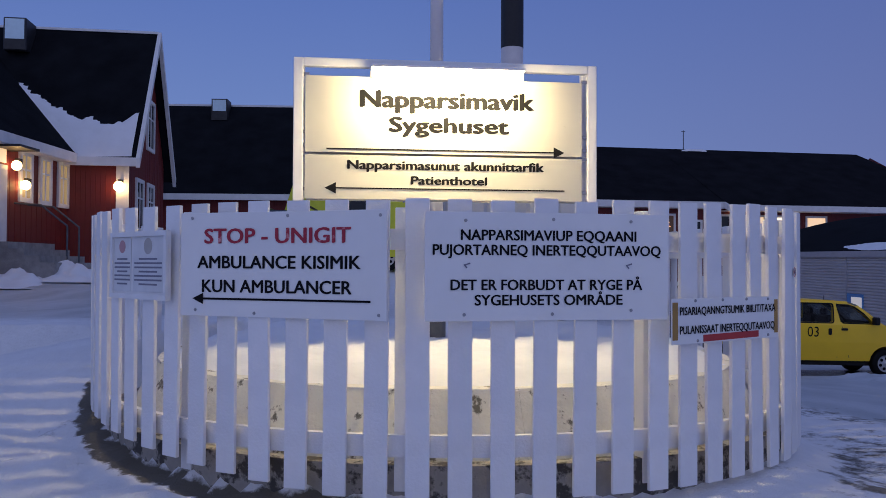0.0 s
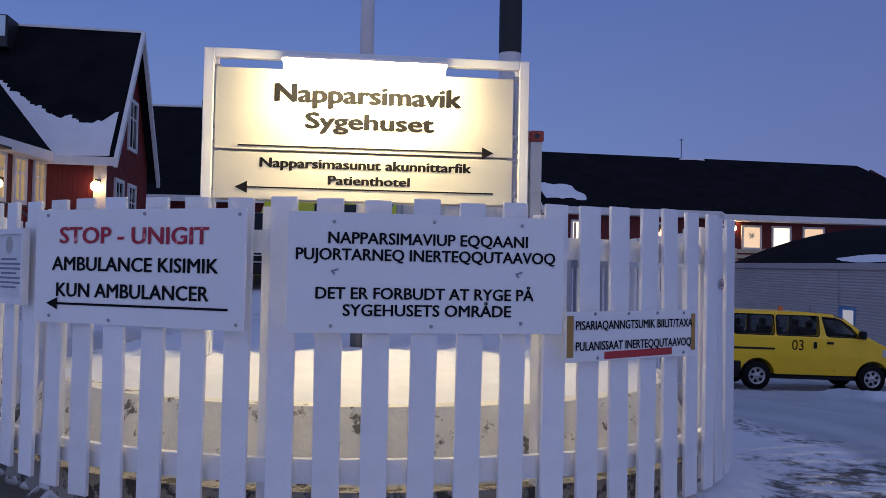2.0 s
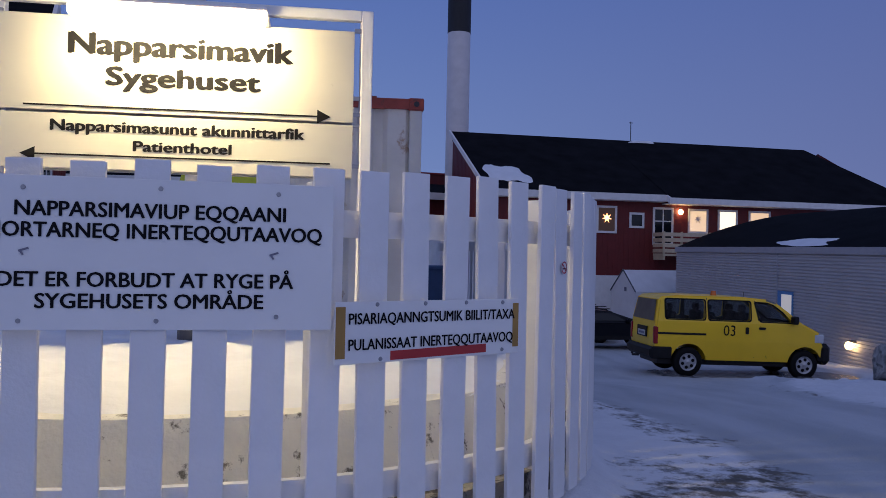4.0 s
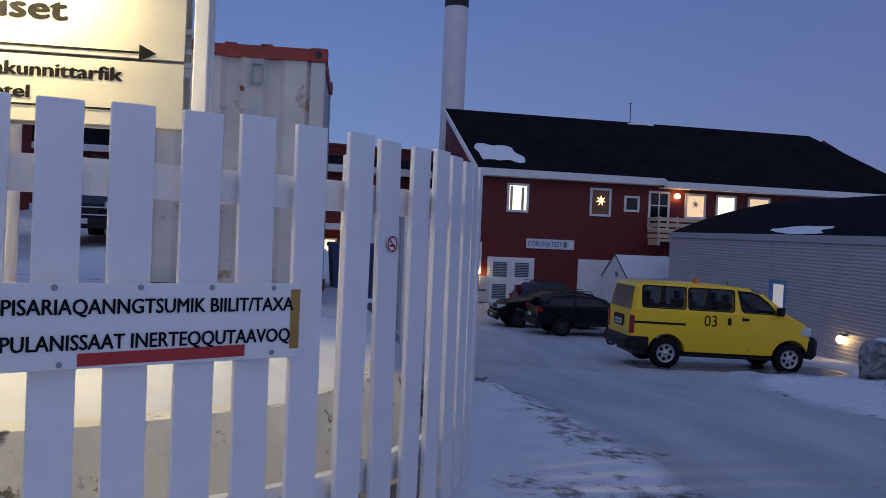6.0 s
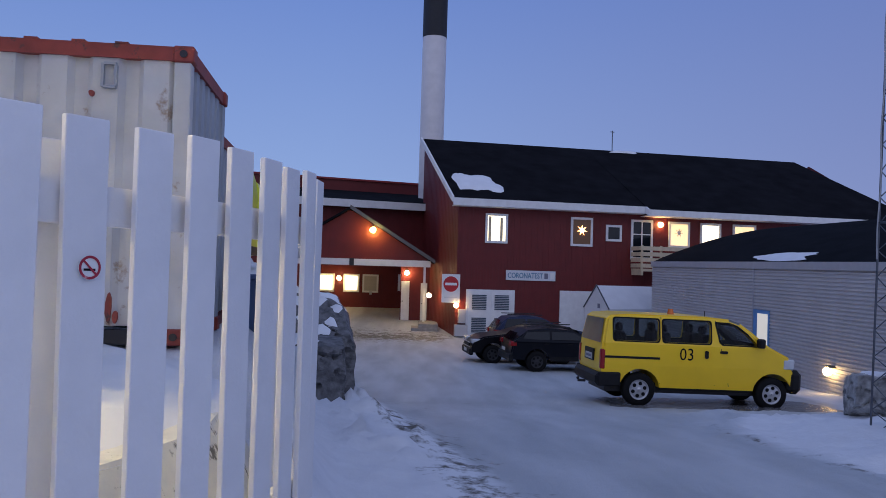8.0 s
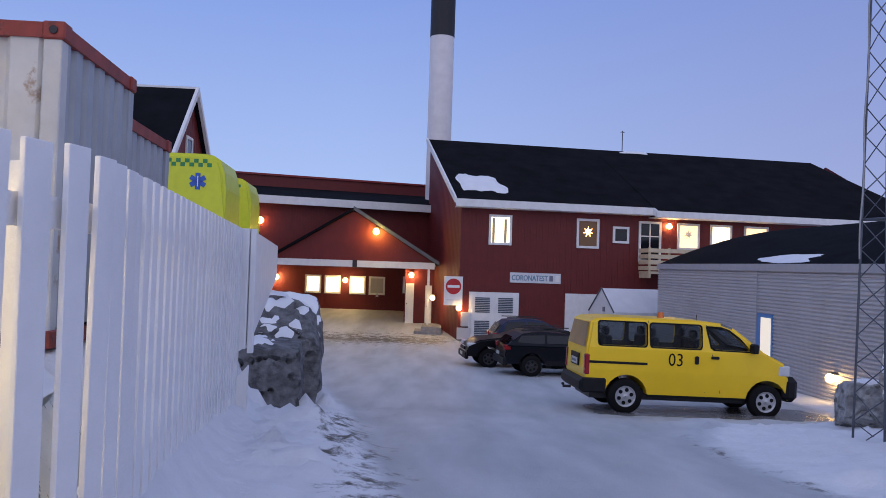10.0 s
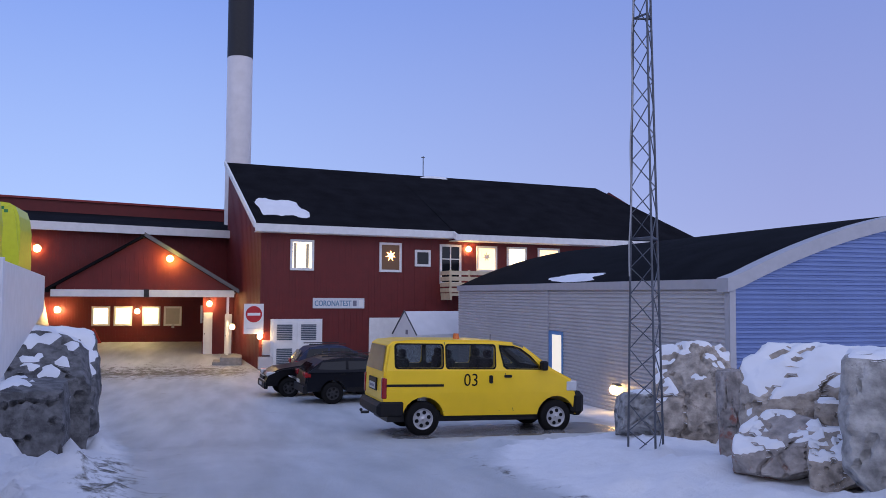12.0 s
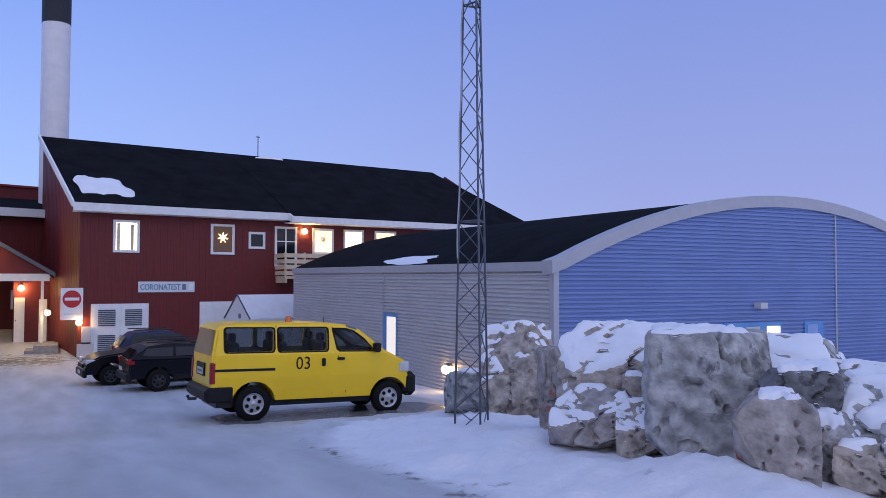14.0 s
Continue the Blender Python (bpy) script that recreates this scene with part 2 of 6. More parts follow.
def lerp_table(table, x):
    return float(np.interp(x, [p[0] for p in table], [p[1] for p in table]))


# ---- the ground ----
ROAD = ((-30, 0.0), (4, 0.0), (10, -0.22), (14, -0.55), (17, -0.88), (21, -1.30), (25, -1.48), (30, -1.60), (38, -1.72), (43, -1.62), (48, -1.15), (54, -0.72), (80, -0.6))
EDGE = ((-30, 2.0), (4, 2.6), (8.5, 2.9), (14, 1.95), (20, 1.25), (28, -0.6), (36, -3.4), (45, -5.5), (60, -6.0))


def ground_z(x, y):
    road = lerp_table(ROAD, y)
    left = 0.07 * max(0.0, y - 5.0)
    if y > 9:
        left = max(left, 0.78)
    elif y > 6:
        left += (0.78 - left) * smooth_step(6, 9, y) * smooth_step(-6.5, -2.5, x)
    e = lerp_table(EDGE, y)
    k = smooth_step(e + 0.55, e - 0.45, x)
    z = road + (left - road) * k
    ring = math.hypot(x - 0.04, y - 8.0)
    if ring < 3.12 and y < 10.2:
        z += (0.17 - z) * smooth_step(3.08, 2.98, ring) * smooth_step(10.2, 9.0, y)
    bank = smooth_step(7.2, 9.6, x - 0.0 * y) * smooth_step(6.0, 9.0, y) * smooth_step(20.5, 16.0, y)
    z += bank * (0.10 + 0.16 * noise.noise((x * 0.7, y * 0.7, 3.0)))
    return z


def snow_bumps(x, y):
    n = noise.fractal((x * 1.3, y * 1.3, 1.7), 0.9, 2.1, 4)
    f = noise.fractal((x * 5.0, y * 5.0, 4.2), 0.9, 2.1, 3)
    e = lerp_table(EDGE, y)
    side = smooth_step(0.0, 0.5, x - e) * smooth_step(2.1, 0.9, x - e) * smooth_step(9.2, 11.8, y) * smooth_step(26, 18, y)
    bank = smooth_step(6.9, 8.6, x) * smooth_step(6.0, 8.5, y) * smooth_step(21.5, 16.5, y)
    near_left = smooth_step(0.5, -1.5, x) * smooth_step(9, 6, y)
    rough = 0.014 + 0.055 * max(side, bank, 0.8 * near_left)
    left = smooth_step(-1.5, -3.2, x) * smooth_step(8, 4, y) * 0.02
    clod = max(0.0, noise.noise((x * 3.1, y * 3.1, 8.0))) ** 2 + 0.6 * max(0.0, noise.noise((x * 6.5, y * 6.5, 2.0))) ** 2
    return n * (rough + left) + f * (0.008 + 0.40 * rough) + 0.17 * side + 0.42 * clod * max(side, 0.35 * bank, 0.28 * near_left)


def axis_steps(lo, hi, step, far, grow=1.35):
    mid = list(np.arange(lo, hi + 1e-6, step))
    a, s = [], step
    p = lo
    while p > -far:
        s *= grow
        p -= s
        a.append(p)
    b, s, p = [], step, hi
    while p < far:
        s *= grow
        p += s
        b.append(p)
    return a[::-1] + mid + b


gx = axis_steps(-7.0, 13.0, 0.11, 2500)
gy = axis_steps(1.5, 21.0, 0.11, 2500)
gv = [(x, y, ground_z(x, y) + snow_bumps(x, y)) for y in gy for x in gx]
nx = len(gx)
gf = [(j * nx + i, j * nx + i + 1, (j + 1) * nx + i + 1, (j + 1) * nx + i) for j in range(len(gy) - 1) for i in range(nx - 1)]
gm = bpy.data.meshes.new("ground")
gm.from_pydata(gv, [], gf)
gm.shade_smooth()


def worn(x, y):
    """How much of the snow is worn to ice and grit: 0 snow, 1 ice."""
    e = lerp_table(EDGE, y)
    right = lerp_table(((0, 9.5), (8, 8.2), (14, 8.1), (16, 8.8), (18, 10.2), (20, 12.5), (22, 13.5), (40, 14)), y)
    a = smooth_step(e + 1.2, e + 2.0, x) * smooth_step(right + 0.4, right - 0.8, x) * smooth_step(-1, 6, y)
    b = smooth_step(-2.0, -4.5, x) * smooth_step(8.5, 11, y) * smooth_step(-16, -12, x) * smooth_step(24, 20, y)
    return max(a, 0.8 * b)


att = gm.color_attributes.new("wear", "FLOAT_COLOR", "POINT")
wear = np.zeros((len(gv), 4), dtype=np.float32)
for i, v in enumerate(gv):
    w = worn(v[0], v[1])
    g = 1.0 * smooth_step(35, 38, v[1]) * smooth_step(46, 42, v[1]) * smooth_step(-5, -1, v[0]) * smooth_step(8, 4, v[0])
    c = smooth_step(1.3, 0.4, abs(math.hypot(v[0] - 0.04, v[1] - 7.92) - 4.0)) * smooth_step(1.5, 3.0, v[0]) * smooth_step(9.5, 7.5, v[1])
    e = lerp_table(EDGE, v[1])
    d = smooth_step(0.8, 1.3, v[0] - e) * smooth_step(2.9, 1.5, v[0] - e) * smooth_step(7.5, 9, v[1]) * smooth_step(22, 15, v[1])
    ring = math.hypot(v[0] - 0.04, v[1] - 8.0)
    soil = smooth_step(3.36, 3.22, ring) * smooth_step(3.0, 3.08, ring) * smooth_step(0.6, -0.6, v[0]) * smooth_step(8.5, 7.0, v[1])
    rut = smooth_step(0.32, 0.06, abs(v[0] - 7.75 - 0.10 * math.sin(v[1] * 1.3))) * smooth_step(8.5, 10, v[1]) * smooth_step(17, 14.5, v[1])
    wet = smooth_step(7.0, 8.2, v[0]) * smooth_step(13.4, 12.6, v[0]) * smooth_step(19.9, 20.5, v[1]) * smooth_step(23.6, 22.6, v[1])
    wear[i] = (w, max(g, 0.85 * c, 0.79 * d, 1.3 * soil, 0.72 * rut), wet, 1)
att.data.foreach_set("color", wear.ravel())
GROUND = bpy.data.materials.new("packed_snow_and_ice")
GROUND.use_nodes = True
n, l = GROUND.node_tree.nodes, GROUND.node_tree.links
gb = n["Principled BSDF"]
co, ca = n.new("ShaderNodeTexCoord"), n.new("ShaderNodeVertexColor")
ca.layer_name = "wear"
sep = n.new("ShaderNodeSeparateColor")
l.new(ca.outputs["Color"], sep.inputs[0])


def noise_node(scale, detail=6, rough=0.6):
    q = n.new("ShaderNodeTexNoise")
    q.inputs["Scale"].default_value, q.inputs["Detail"].default_value, q.inputs["Roughness"].default_value = scale, detail, rough
    l.new(co.outputs["Object"], q.inputs["Vector"])
    return q.outputs["Fac"]


def math_node(op, a, b):
    q = n.new("ShaderNodeMath")
    q.operation = op
    for k, v in ((0, a), (1, b)):
        if isinstance(v, (int, float)):
            q.inputs[k].default_value = v
        else:
            l.new(v, q.inputs[k])
    return q.outputs[0]


def ranged(v, a, b):
    q = n.new("ShaderNodeMapRange")
    q.inputs["From Min"].default_value, q.inputs["From Max"].default_value = a, b
    l.new(v, q.inputs["Value"])
    return q.outputs[0]


def mixed(f, a, b):
    q = n.new("ShaderNodeMix")
    q.data_type = "RGBA"
    l.new(f, q.inputs["Factor"])
    for k, v in ((6, a), (7, b)):
        if isinstance(v, tuple):
            q.inputs[k].default_value = (*v, 1)
        else:
            l.new(v, q.inputs[k])
    return q.outputs[2]


coarse, fine, tiny = noise_node(0.55, 7), noise_node(3.5, 8, 0.7), noise_node(22, 6, 0.7)
ice_f = ranged(math_node("ADD", math_node("MULTIPLY", sep.outputs[0], 0.9), math_node("ADD", math_node("MULTIPLY", coarse, 0.35), math_node("MULTIPLY", fine, 0.35))), 0.70, 1.05)
snow_c = mixed(fine, (0.87, 0.88, 0.90), (0.64, 0.65, 0.68))
streak = n.new("ShaderNodeMapping")
streak.inputs["Scale"].default_value = (1.5, 0.28, 1)
l.new(co.outputs["Object"], streak.inputs["Vector"])
sn_ = n.new("ShaderNodeTexNoise")
sn_.inputs["Scale"].default_value, sn_.inputs["Detail"].default_value = 1.1, 8
l.new(streak.outputs[0], sn_.inputs["Vector"])
ice_c = mixed(ranged(sn_.outputs["Fac"], 0.34, 0.66), (0.40, 0.425, 0.44), (0.56, 0.58, 0.60))
base_c = mixed(ice_f, snow_c, ice_c)
grit_f = ranged(math_node("ADD", math_node("MULTIPLY", sep.outputs[1], 0.34), math_node("MULTIPLY", fine, 0.62)), 0.56, 0.64)
base_c = mixed(grit_f, base_c, (0.115, 0.105, 0.085))
speck = ranged(math_node("ADD", math_node("MULTIPLY", fine, 0.5), math_node("MULTIPLY", coarse, 0.5)), 0.61, 0.66)
base_c = mixed(math_node("MULTIPLY", speck, 0.6), base_c, (0.24, 0.23, 0.22))
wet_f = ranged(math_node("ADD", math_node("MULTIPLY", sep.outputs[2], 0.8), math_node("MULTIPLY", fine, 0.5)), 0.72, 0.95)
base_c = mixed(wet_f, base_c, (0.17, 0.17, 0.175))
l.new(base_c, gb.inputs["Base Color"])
l.new(math_node("SUBTRACT", ranged(ice_f, 2.6, -0.6), math_node("MULTIPLY", wet_f, 0.38)), gb.inputs["Roughness"])
bp = n.new("ShaderNodeBump")
bp.inputs["Strength"].default_value, bp.inputs["Distance"].default_value = 0.65, 0.06
l.new(math_node("ADD", fine, math_node("MULTIPLY", tiny, 0.5)), bp.inputs["Height"])
l.new(bp.outputs[0], gb.inputs["Normal"])
gm.materials.append(GROUND)
ground = tagged(new("ground", gm), "packed snow and grey ice over a sloping yard", "ground", kind="structure")


# ---- the round white fence ----
CX, CY, CR = 0.04, 8.0, 3.14
END_ANGLE = 7.6


def picket_angle(k):
    return -93.36 + 4.55 * min(k, 6) + 4.15 * min(max(0, k - 6), 5) + 4.45 * max(0, k - 11)


# the fence is not quite round: it swells past the signs and draws in towards its straight end
SWELL = ((-180, 0.0), (-76, 0.0), (-60, 0.035), (-42, 0.045), (-36, 0.015), (-30, -0.008), (-23, -0.035), (-17, -0.065), (-10, -0.068), (-1, -0.13), (8, -0.18), (22, -0.18), (60, 0.0), (180, 0.0))


def round_at(angle, r):
    a = radians(angle)
    r += r / CR * lerp_table(SWELL, (angle + 180) % 360 - 180)
    return CX + r * math.cos(a), CY + r * math.sin(a)


def picket_foot(x):
    return 0.08 + 0.10 * max(0.0, -x - 0.6)


fence = thing("picket_fence", pose(0, 0, 0), "white painted wooden picket fence curving round a planter", "fence")


def arc_wall(bm, section, a0, a1, steps):
    """A section in radius and height swept along the fence's curve."""
    rings, m = [], len(section)
    for i in range(steps + 1):
        a = a0 + (a1 - a0) * i / steps
        rings.append([bm.verts.new((*round_at(a, r), z)) for r, z in section])
    for p, q in zip(rings, rings[1:]):
        for k in range(m):
            bm.faces.new((p[k], q[k], q[(k + 1) % m], p[(k + 1) % m]))
    bm.faces.new(rings[0])
    bm.faces.new(rings[-1][::-1])
    bmesh.ops.recalc_face_normals(bm, faces=bm.faces)


def arc_bar(bm, r0, r1, z0, z1, a0, a1, steps):
    arc_wall(bm, ((r0, z0), (r1, z0), (r1, z1), (r0, z1)), a0, a1, steps)


FS = Vector((*round_at(END_ANGLE, CR), 0))
FE = Vector((2.19, 14.0, 0))
FDIR = (FE - FS).normalized()
FANG = math.degrees(math.atan2(FDIR.y, FDIR.x))
FLEN = (FE - FS).length
for z0, z1 in ((0.315, 0.445), (1.545, 1.67)):
    bm = bmesh.new()
    arc_bar(bm, CR - 0.075, CR - 0.028, z0, z1, -196, END_ANGLE, 70)
    part("rail", bm, WHITE, fence)
    bm = bmesh.new()
    box(bm, (0, 0.028, z0), (FLEN, 0.075, z1), pose(FS.x, FS.y, 0, 0, 0, FANG))
    part("rail", bm, WHITE, fence)
bm = bmesh.new()
box(bm, (-0.072, -0.026, 0), (0.072, 0, 1.70), None, 0.003)
first = part("picket", bm, WHITE, fence)
picket_mesh = first.data
bpy.data.objects.remove(first)
prnd = random.Random(4)
for k in range(-22, 26):
    a = picket_angle(k)
    if a > END_ANGLE + 2:
        break
    x, y = round_at(a, CR)
    foot = picket_foot(x)
    share("picket", picket_mesh, fence, pose(x, y, foot, prnd.uniform(-0.5, 0.5), prnd.uniform(-0.4, 0.4), a + 90) @ Matrix.Diagonal((1, 1, (1.845 + 0.03 * smooth_step(-75, -45, a) + prnd.uniform(-0.008, 0.008) - foot) / 1.70, 1)))
k = 0.20
while k < FLEN:
    p = FS + FDIR * k
    foot = 0.12 - 0.45 * smooth_step(1.0, 5.6, k)
    share("picket", picket_mesh, fence, pose(p.x, p.y, foot, 0, prnd.uniform(-0.4, 0.4), FANG) @ Matrix.Diagonal((1, 1, (1.875 - foot) / 1.70, 1)))
    k += 0.222
for a in (-151, -124.5, -95.2, -65.9, -38.0, -12.0):
    bm = bmesh.new()
    box(bm, (-0.05, 0.076, 0.1), (0.05, 0.17, 1.80), pose(*round_at(a, CR), 0, 0, 0, a + 90), 0.004)
    part("post", bm, WHITE, fence)
for k in (1.6, 3.5):
    p = FS + FDIR * k
    bm = bmesh.new()
    box(bm, (-0.05, 0.076, -0.2), (0.05, 0.17, 1.80), pose(p.x, p.y, 0, 0, 0, FANG), 0.004)
    part("post", bm, WHITE, fence)

# concrete planter behind the fence, with its bed of snow
planter = thing("planter", pose(0, 0, 0), "round concrete planter wall with flaking white paint", "planter")
for a in range(-200, 40, 30):
    bm = bmesh.new()
    arc_wall(bm, ((CR - 0.66, -0.6), (CR - 0.25, -0.6), (CR - 0.25, 0.20), (CR - 0.47, 0.60), (CR - 0.50, 0.65), (CR - 0.66, 0.65)), a + 0.02, a + 29.98, 12)
    part("wall_segment", bm, CONC, planter)
bm = bmesh.new()
grid = {}
for j in range(0, 41):
    r = (CR - 0.485) * j / 40
    for i in range(90):
        x, y = round_at(4 * i, r)
        rim = smooth_step(CR - 0.95, CR - 0.5, r)
        h = 0.73 + 0.05 * noise.fractal((x * 1.1, y * 1.1, 9), 0.9, 2.1, 4) + 0.08 * smooth_step(7.5, 9.5, y) + 0.03 * noise.noise((x * 5, y * 5, 2)) + 0.012 * noise.noise((x * 14, y * 14, 5)) - 0.105 * rim
        grid[i, j] = bm.verts.new((x, y, h))
for j in range(40):
    for i in range(90):
        bm.faces.new((grid[i, j], grid[i, j + 1], grid[(i + 1) % 90, j + 1], grid[(i + 1) % 90, j]))
bed = part("snow_bed", bm, SNOW, None, "", True)
tagged(bed, "trampled snow filling the round planter", "snow", kind="stuff")
footing = thing("fence_footing", pose(0, 0, 0), "curved bare concrete footing under the fence", "footing")
bm = bmesh.new()
arc_bar(bm, CR - 0.20, CR - 0.085, -0.6, 0.255, -200, END_ANGLE, 80)
part("kerb", bm, FOOT, footing)
bm = bmesh.new()
box(bm, (0, 0.03, -1.3), (FLEN, 0.20, 0.20), pose(FS.x, FS.y, 0, 0, 0, FANG))
part("kerb", bm, FOOT, footing)


# ---- signs on the fence ----
def board(name, a, b, z0, z1, label, mat=SIGNW, thick=0.012):
    d = Vector(b) - Vector(a)
    t = thing(name, pose(a[0], a[1], z0, 0, 0, math.degrees(math.atan2(d.y, d.x))), label, "sign")
    boxpart("sheet", (0, 0, 0), (d.length, thick, z1 - z0), mat, t, "", 0.002)
    return t, d.length, z1 - z0


def screws(t, spots):
    for x, z in spots:
        bm = bmesh.new()
        cyl(bm, (x, 0.001, z), (x, -0.006, z), 0.011, 0.008, 10)
        part("screw", bm, SCREW, t)


def arrow(t, x0, x1, z, tip, mat=BLACK, thick=0.014, head=0.075):
    """A flat arrow; tip is the end that carries the head."""
    y = -0.004
    bm = bmesh.new()
    lo, hi = min(x0, x1), max(x0, x1)
    s = 1 if tip == hi else -1
    pts = ((tip, z), (tip - s * head * 1.15, z + head / 2), (tip - s * head * 1.15, z - head / 2))
    bm.faces.new([bm.verts.new((x, y, q)) for x, q in pts])
    a, b = (lo, tip - s * head) if s > 0 else (tip - s * head, hi)
    bm.faces.new([bm.verts.new((x, y - 0.0005, q)) for x, q in ((a, z - thick / 2), (b, z - thick / 2), (b, z + thick / 2), (a, z + thick / 2))])
    part("arrow", bm, mat, t)


def line(t, text, f0, f1, g, h, w, height, mat=BLACK, bold=0.012):
    """A line of lettering between two shares of the board's width; g: foot's and h: cap's share of its height."""
    letters(text, (f1 - f0) * w, (h - g) * height, mat, t, pose(f0 * w, -0.004, g * height), bold=bold)


t, w, h = board("ambulance_sign", (-1.66, 5.222), (-0.322, 4.742), 1.13, 1.775, "white sheet sign reserving the way for ambulances, screwed on fence")
line(t, "STOP - UNIGIT", 0.125, 0.840, 0.705, 0.852, w, h, REDL, 0.045)
line(t, "AMBULANCE KISIMIK", 0.09, 0.885, 0.465, 0.590, w, h, bold=0.035)
line(t, "KUN AMBULANCER", 0.115, 0.845, 0.235, 0.360, w, h, bold=0.035)
arrow(t, 0.065 * w, 0.93 * w, 0.170 * h, 0.065 * w, thick=0.013, head=0.07)
screws(t, ((0.06 * w, 0.95 * h), (0.54 * w, 0.96 * h), (0.97 * w, 0.95 * h), (0.08 * w, 0.06 * h), (0.38 * w, 0.04 * h), (0.965 * w, 0.05 * h)))
t, w, h = board("no_smoking_sign", (-0.104, 4.723), (1.37, 5.016), 1.13, 1.765, "white sheet sign forbidding smoking in black capitals on fence")
line(t, "NAPPARSIMAVIUP EQQAANI", 0.14, 0.862, 0.742, 0.842, w, h, bold=0.035)
line(t, "PUJORTARNEQ INERTEQQUTAAVOQ", 0.03, 0.967, 0.605, 0.705, w, h, bold=0.035)
line(t, "DET ER FORBUDT AT RYGE PÅ", 0.10, 0.887, 0.285, 0.385, w, h, bold=0.035)
line(t, "SYGEHUSETS OMRÅDE", 0.195, 0.803, 0.145, 0.245, w, h, bold=0.035)
screws(t, ((0.16 * w, 0.92 * h), (0.515 * w, 0.94 * h), (0.84 * w, 0.93 * h), (0.155 * w, 0.06 * h), (0.51 * w, 0.06 * h), (0.84 * w, 0.09 * h)))
for fx in (0.165, 0.83):
    bm = bmesh.new()
    box(bm, (-0.02, -0.0045, -0.004), (0.02, -0.0035, 0.004), pose(fx * w, 0, 0.52 * h, 0, -18, 0))
    box(bm, (-0.012, -0.0047, -0.004), (0.012, -0.0037, 0.004), pose(fx * w - 0.008, 0, 0.50 * h, 0, 55, 0))
    part("scratch", bm, GREYINK, t)
t, w, h = board("taxi_sign", (1.390, 4.996), (2.277, 5.617), 0.975, 1.255, "long white sign with brown end tapes and red strip")
line(t, "PISARIAQANNGTSUMIK BIILIT/TAXA", 0.06, 0.975, 0.640, 0.825, w, h, bold=0.03)
line(t, "PULANISSAAT INERTEQQUTAAVOQ", 0.06, 0.965, 0.225, 0.410, w, h, bold=0.03)
boxpart("tape", (0.0, -0.003, 0.10 * h), (0.045 * w, -0.001, 0.92 * h), BROWNT, t, "brown end tape")
boxpart("tape", (0.965 * w, -0.003, 0.12 * h), (1.0 * w, -0.001, 0.92 * h), BROWNT, t, "brown end tape")
boxpart("tape", (0.27 * w, -0.0032, 0.02 * h), (0.80 * w, -0.0012, 0.17 * h), REDT, t, "dark red strip of tape", 0, pose(0, 0, 0, 0, -0.6, 0))
screws(t, ((0.2 * w, 0.95 * h), (0.45 * w, 0.95 * h), (0.68 * w, 0.95 * h), (0.9 * w, 0.94 * h), (0.22 * w, 0.06 * h), (0.9 * w, 0.08 * h)))
t, w, h = board("notice_board", (-2.35, 5.867), (-1.78, 5.347), 1.215, 1.675, "white framed notice board with faded printed sheets", TRIM, 0.02)
for lo, hi in (((0, -0.02, 0), (w, 0, 0.035)), ((0, -0.02, h - 0.035), (w, 0, h)), ((0, -0.02, 0.035), (0.03, 0, h - 0.035)), ((w - 0.03, -0.02, 0.035), (w, 0, h - 0.035))):
    boxpart("frame", lo, hi, TRIM, t)
for x0, x1 in ((0.04, 0.36), (0.40, 0.93)):
    boxpart("sheet_of_paper", (x0 * w, -0.004, 0.11 * h), (x1 * w, -0.002, 0.92 * h), PAPER, t)
    bm = bmesh.new()
    cyl(bm, ((x0 + x1) / 2 * w, -0.0045, 0.78 * h), ((x0 + x1) / 2 * w, -0.0055, 0.78 * h), 0.055 if x0 > 0.3 else 0.045, None, 20)
    part("emblem", bm, material("faded_emblem", (0.42, 0.40, 0.38), 0.6, 0.1) if x0 > 0.3 else material("faded_red", (0.45, 0.25, 0.27), 0.6, 0.1), t)
    for i in range(7):
        z = (0.58 - 0.062 * i) * h
        a = (x1 - x0) * 0.5 * (0.9 if i % 3 else 0.6)
        m = (x0 + x1) / 2
        boxpart("text_bar", ((m - a) * w, -0.0055, z), ((m + a) * w, -0.0045, z + 0.012), GREYINK, t)


def disc_sign(bm, r0, r1, y, seg=28):
    a = [bm.verts.new((r0 * math.cos(2 * math.pi * i / seg), y, r0 * math.sin(2 * math.pi * i / seg))) for i in range(seg)]
    b = [bm.verts.new((r1 * math.cos(2 * math.pi * i / seg), y, r1 * math.sin(2 * math.pi * i / seg))) for i in range(seg)]
    for i in range(seg):
        bm.faces.new((a[i], a[(i + 1) % seg], b[(i + 1) % seg], b[i]))


ks = picket_angle(13)
sx, sy = round_at(ks, CR + 0.029)
t = thing("no_smoking_sticker", pose(sx, sy, 1.415, 0, 0, ks + 90), "small round red and white no smoking sticker", "sticker")
bm = bmesh.new()
cyl(bm, (0, 0, 0), (0, 0.002, 0), 0.036, None, 24)
part("disc", bm, SIGNW, t)
bm = bmesh.new()
disc_sign(bm, 0.028, 0.036, -0.002)
box(bm, (-0.03, -0.0025, -0.003), (0.03, -0.0015, 0.003), pose(0, 0, 0, 0, 45, 0))
part("ring", bm, REDL, t)
boxpart("cigarette", (-0.02, -0.0022, -0.010), (0.018, -0.0012, -0.003), BLACK, t)

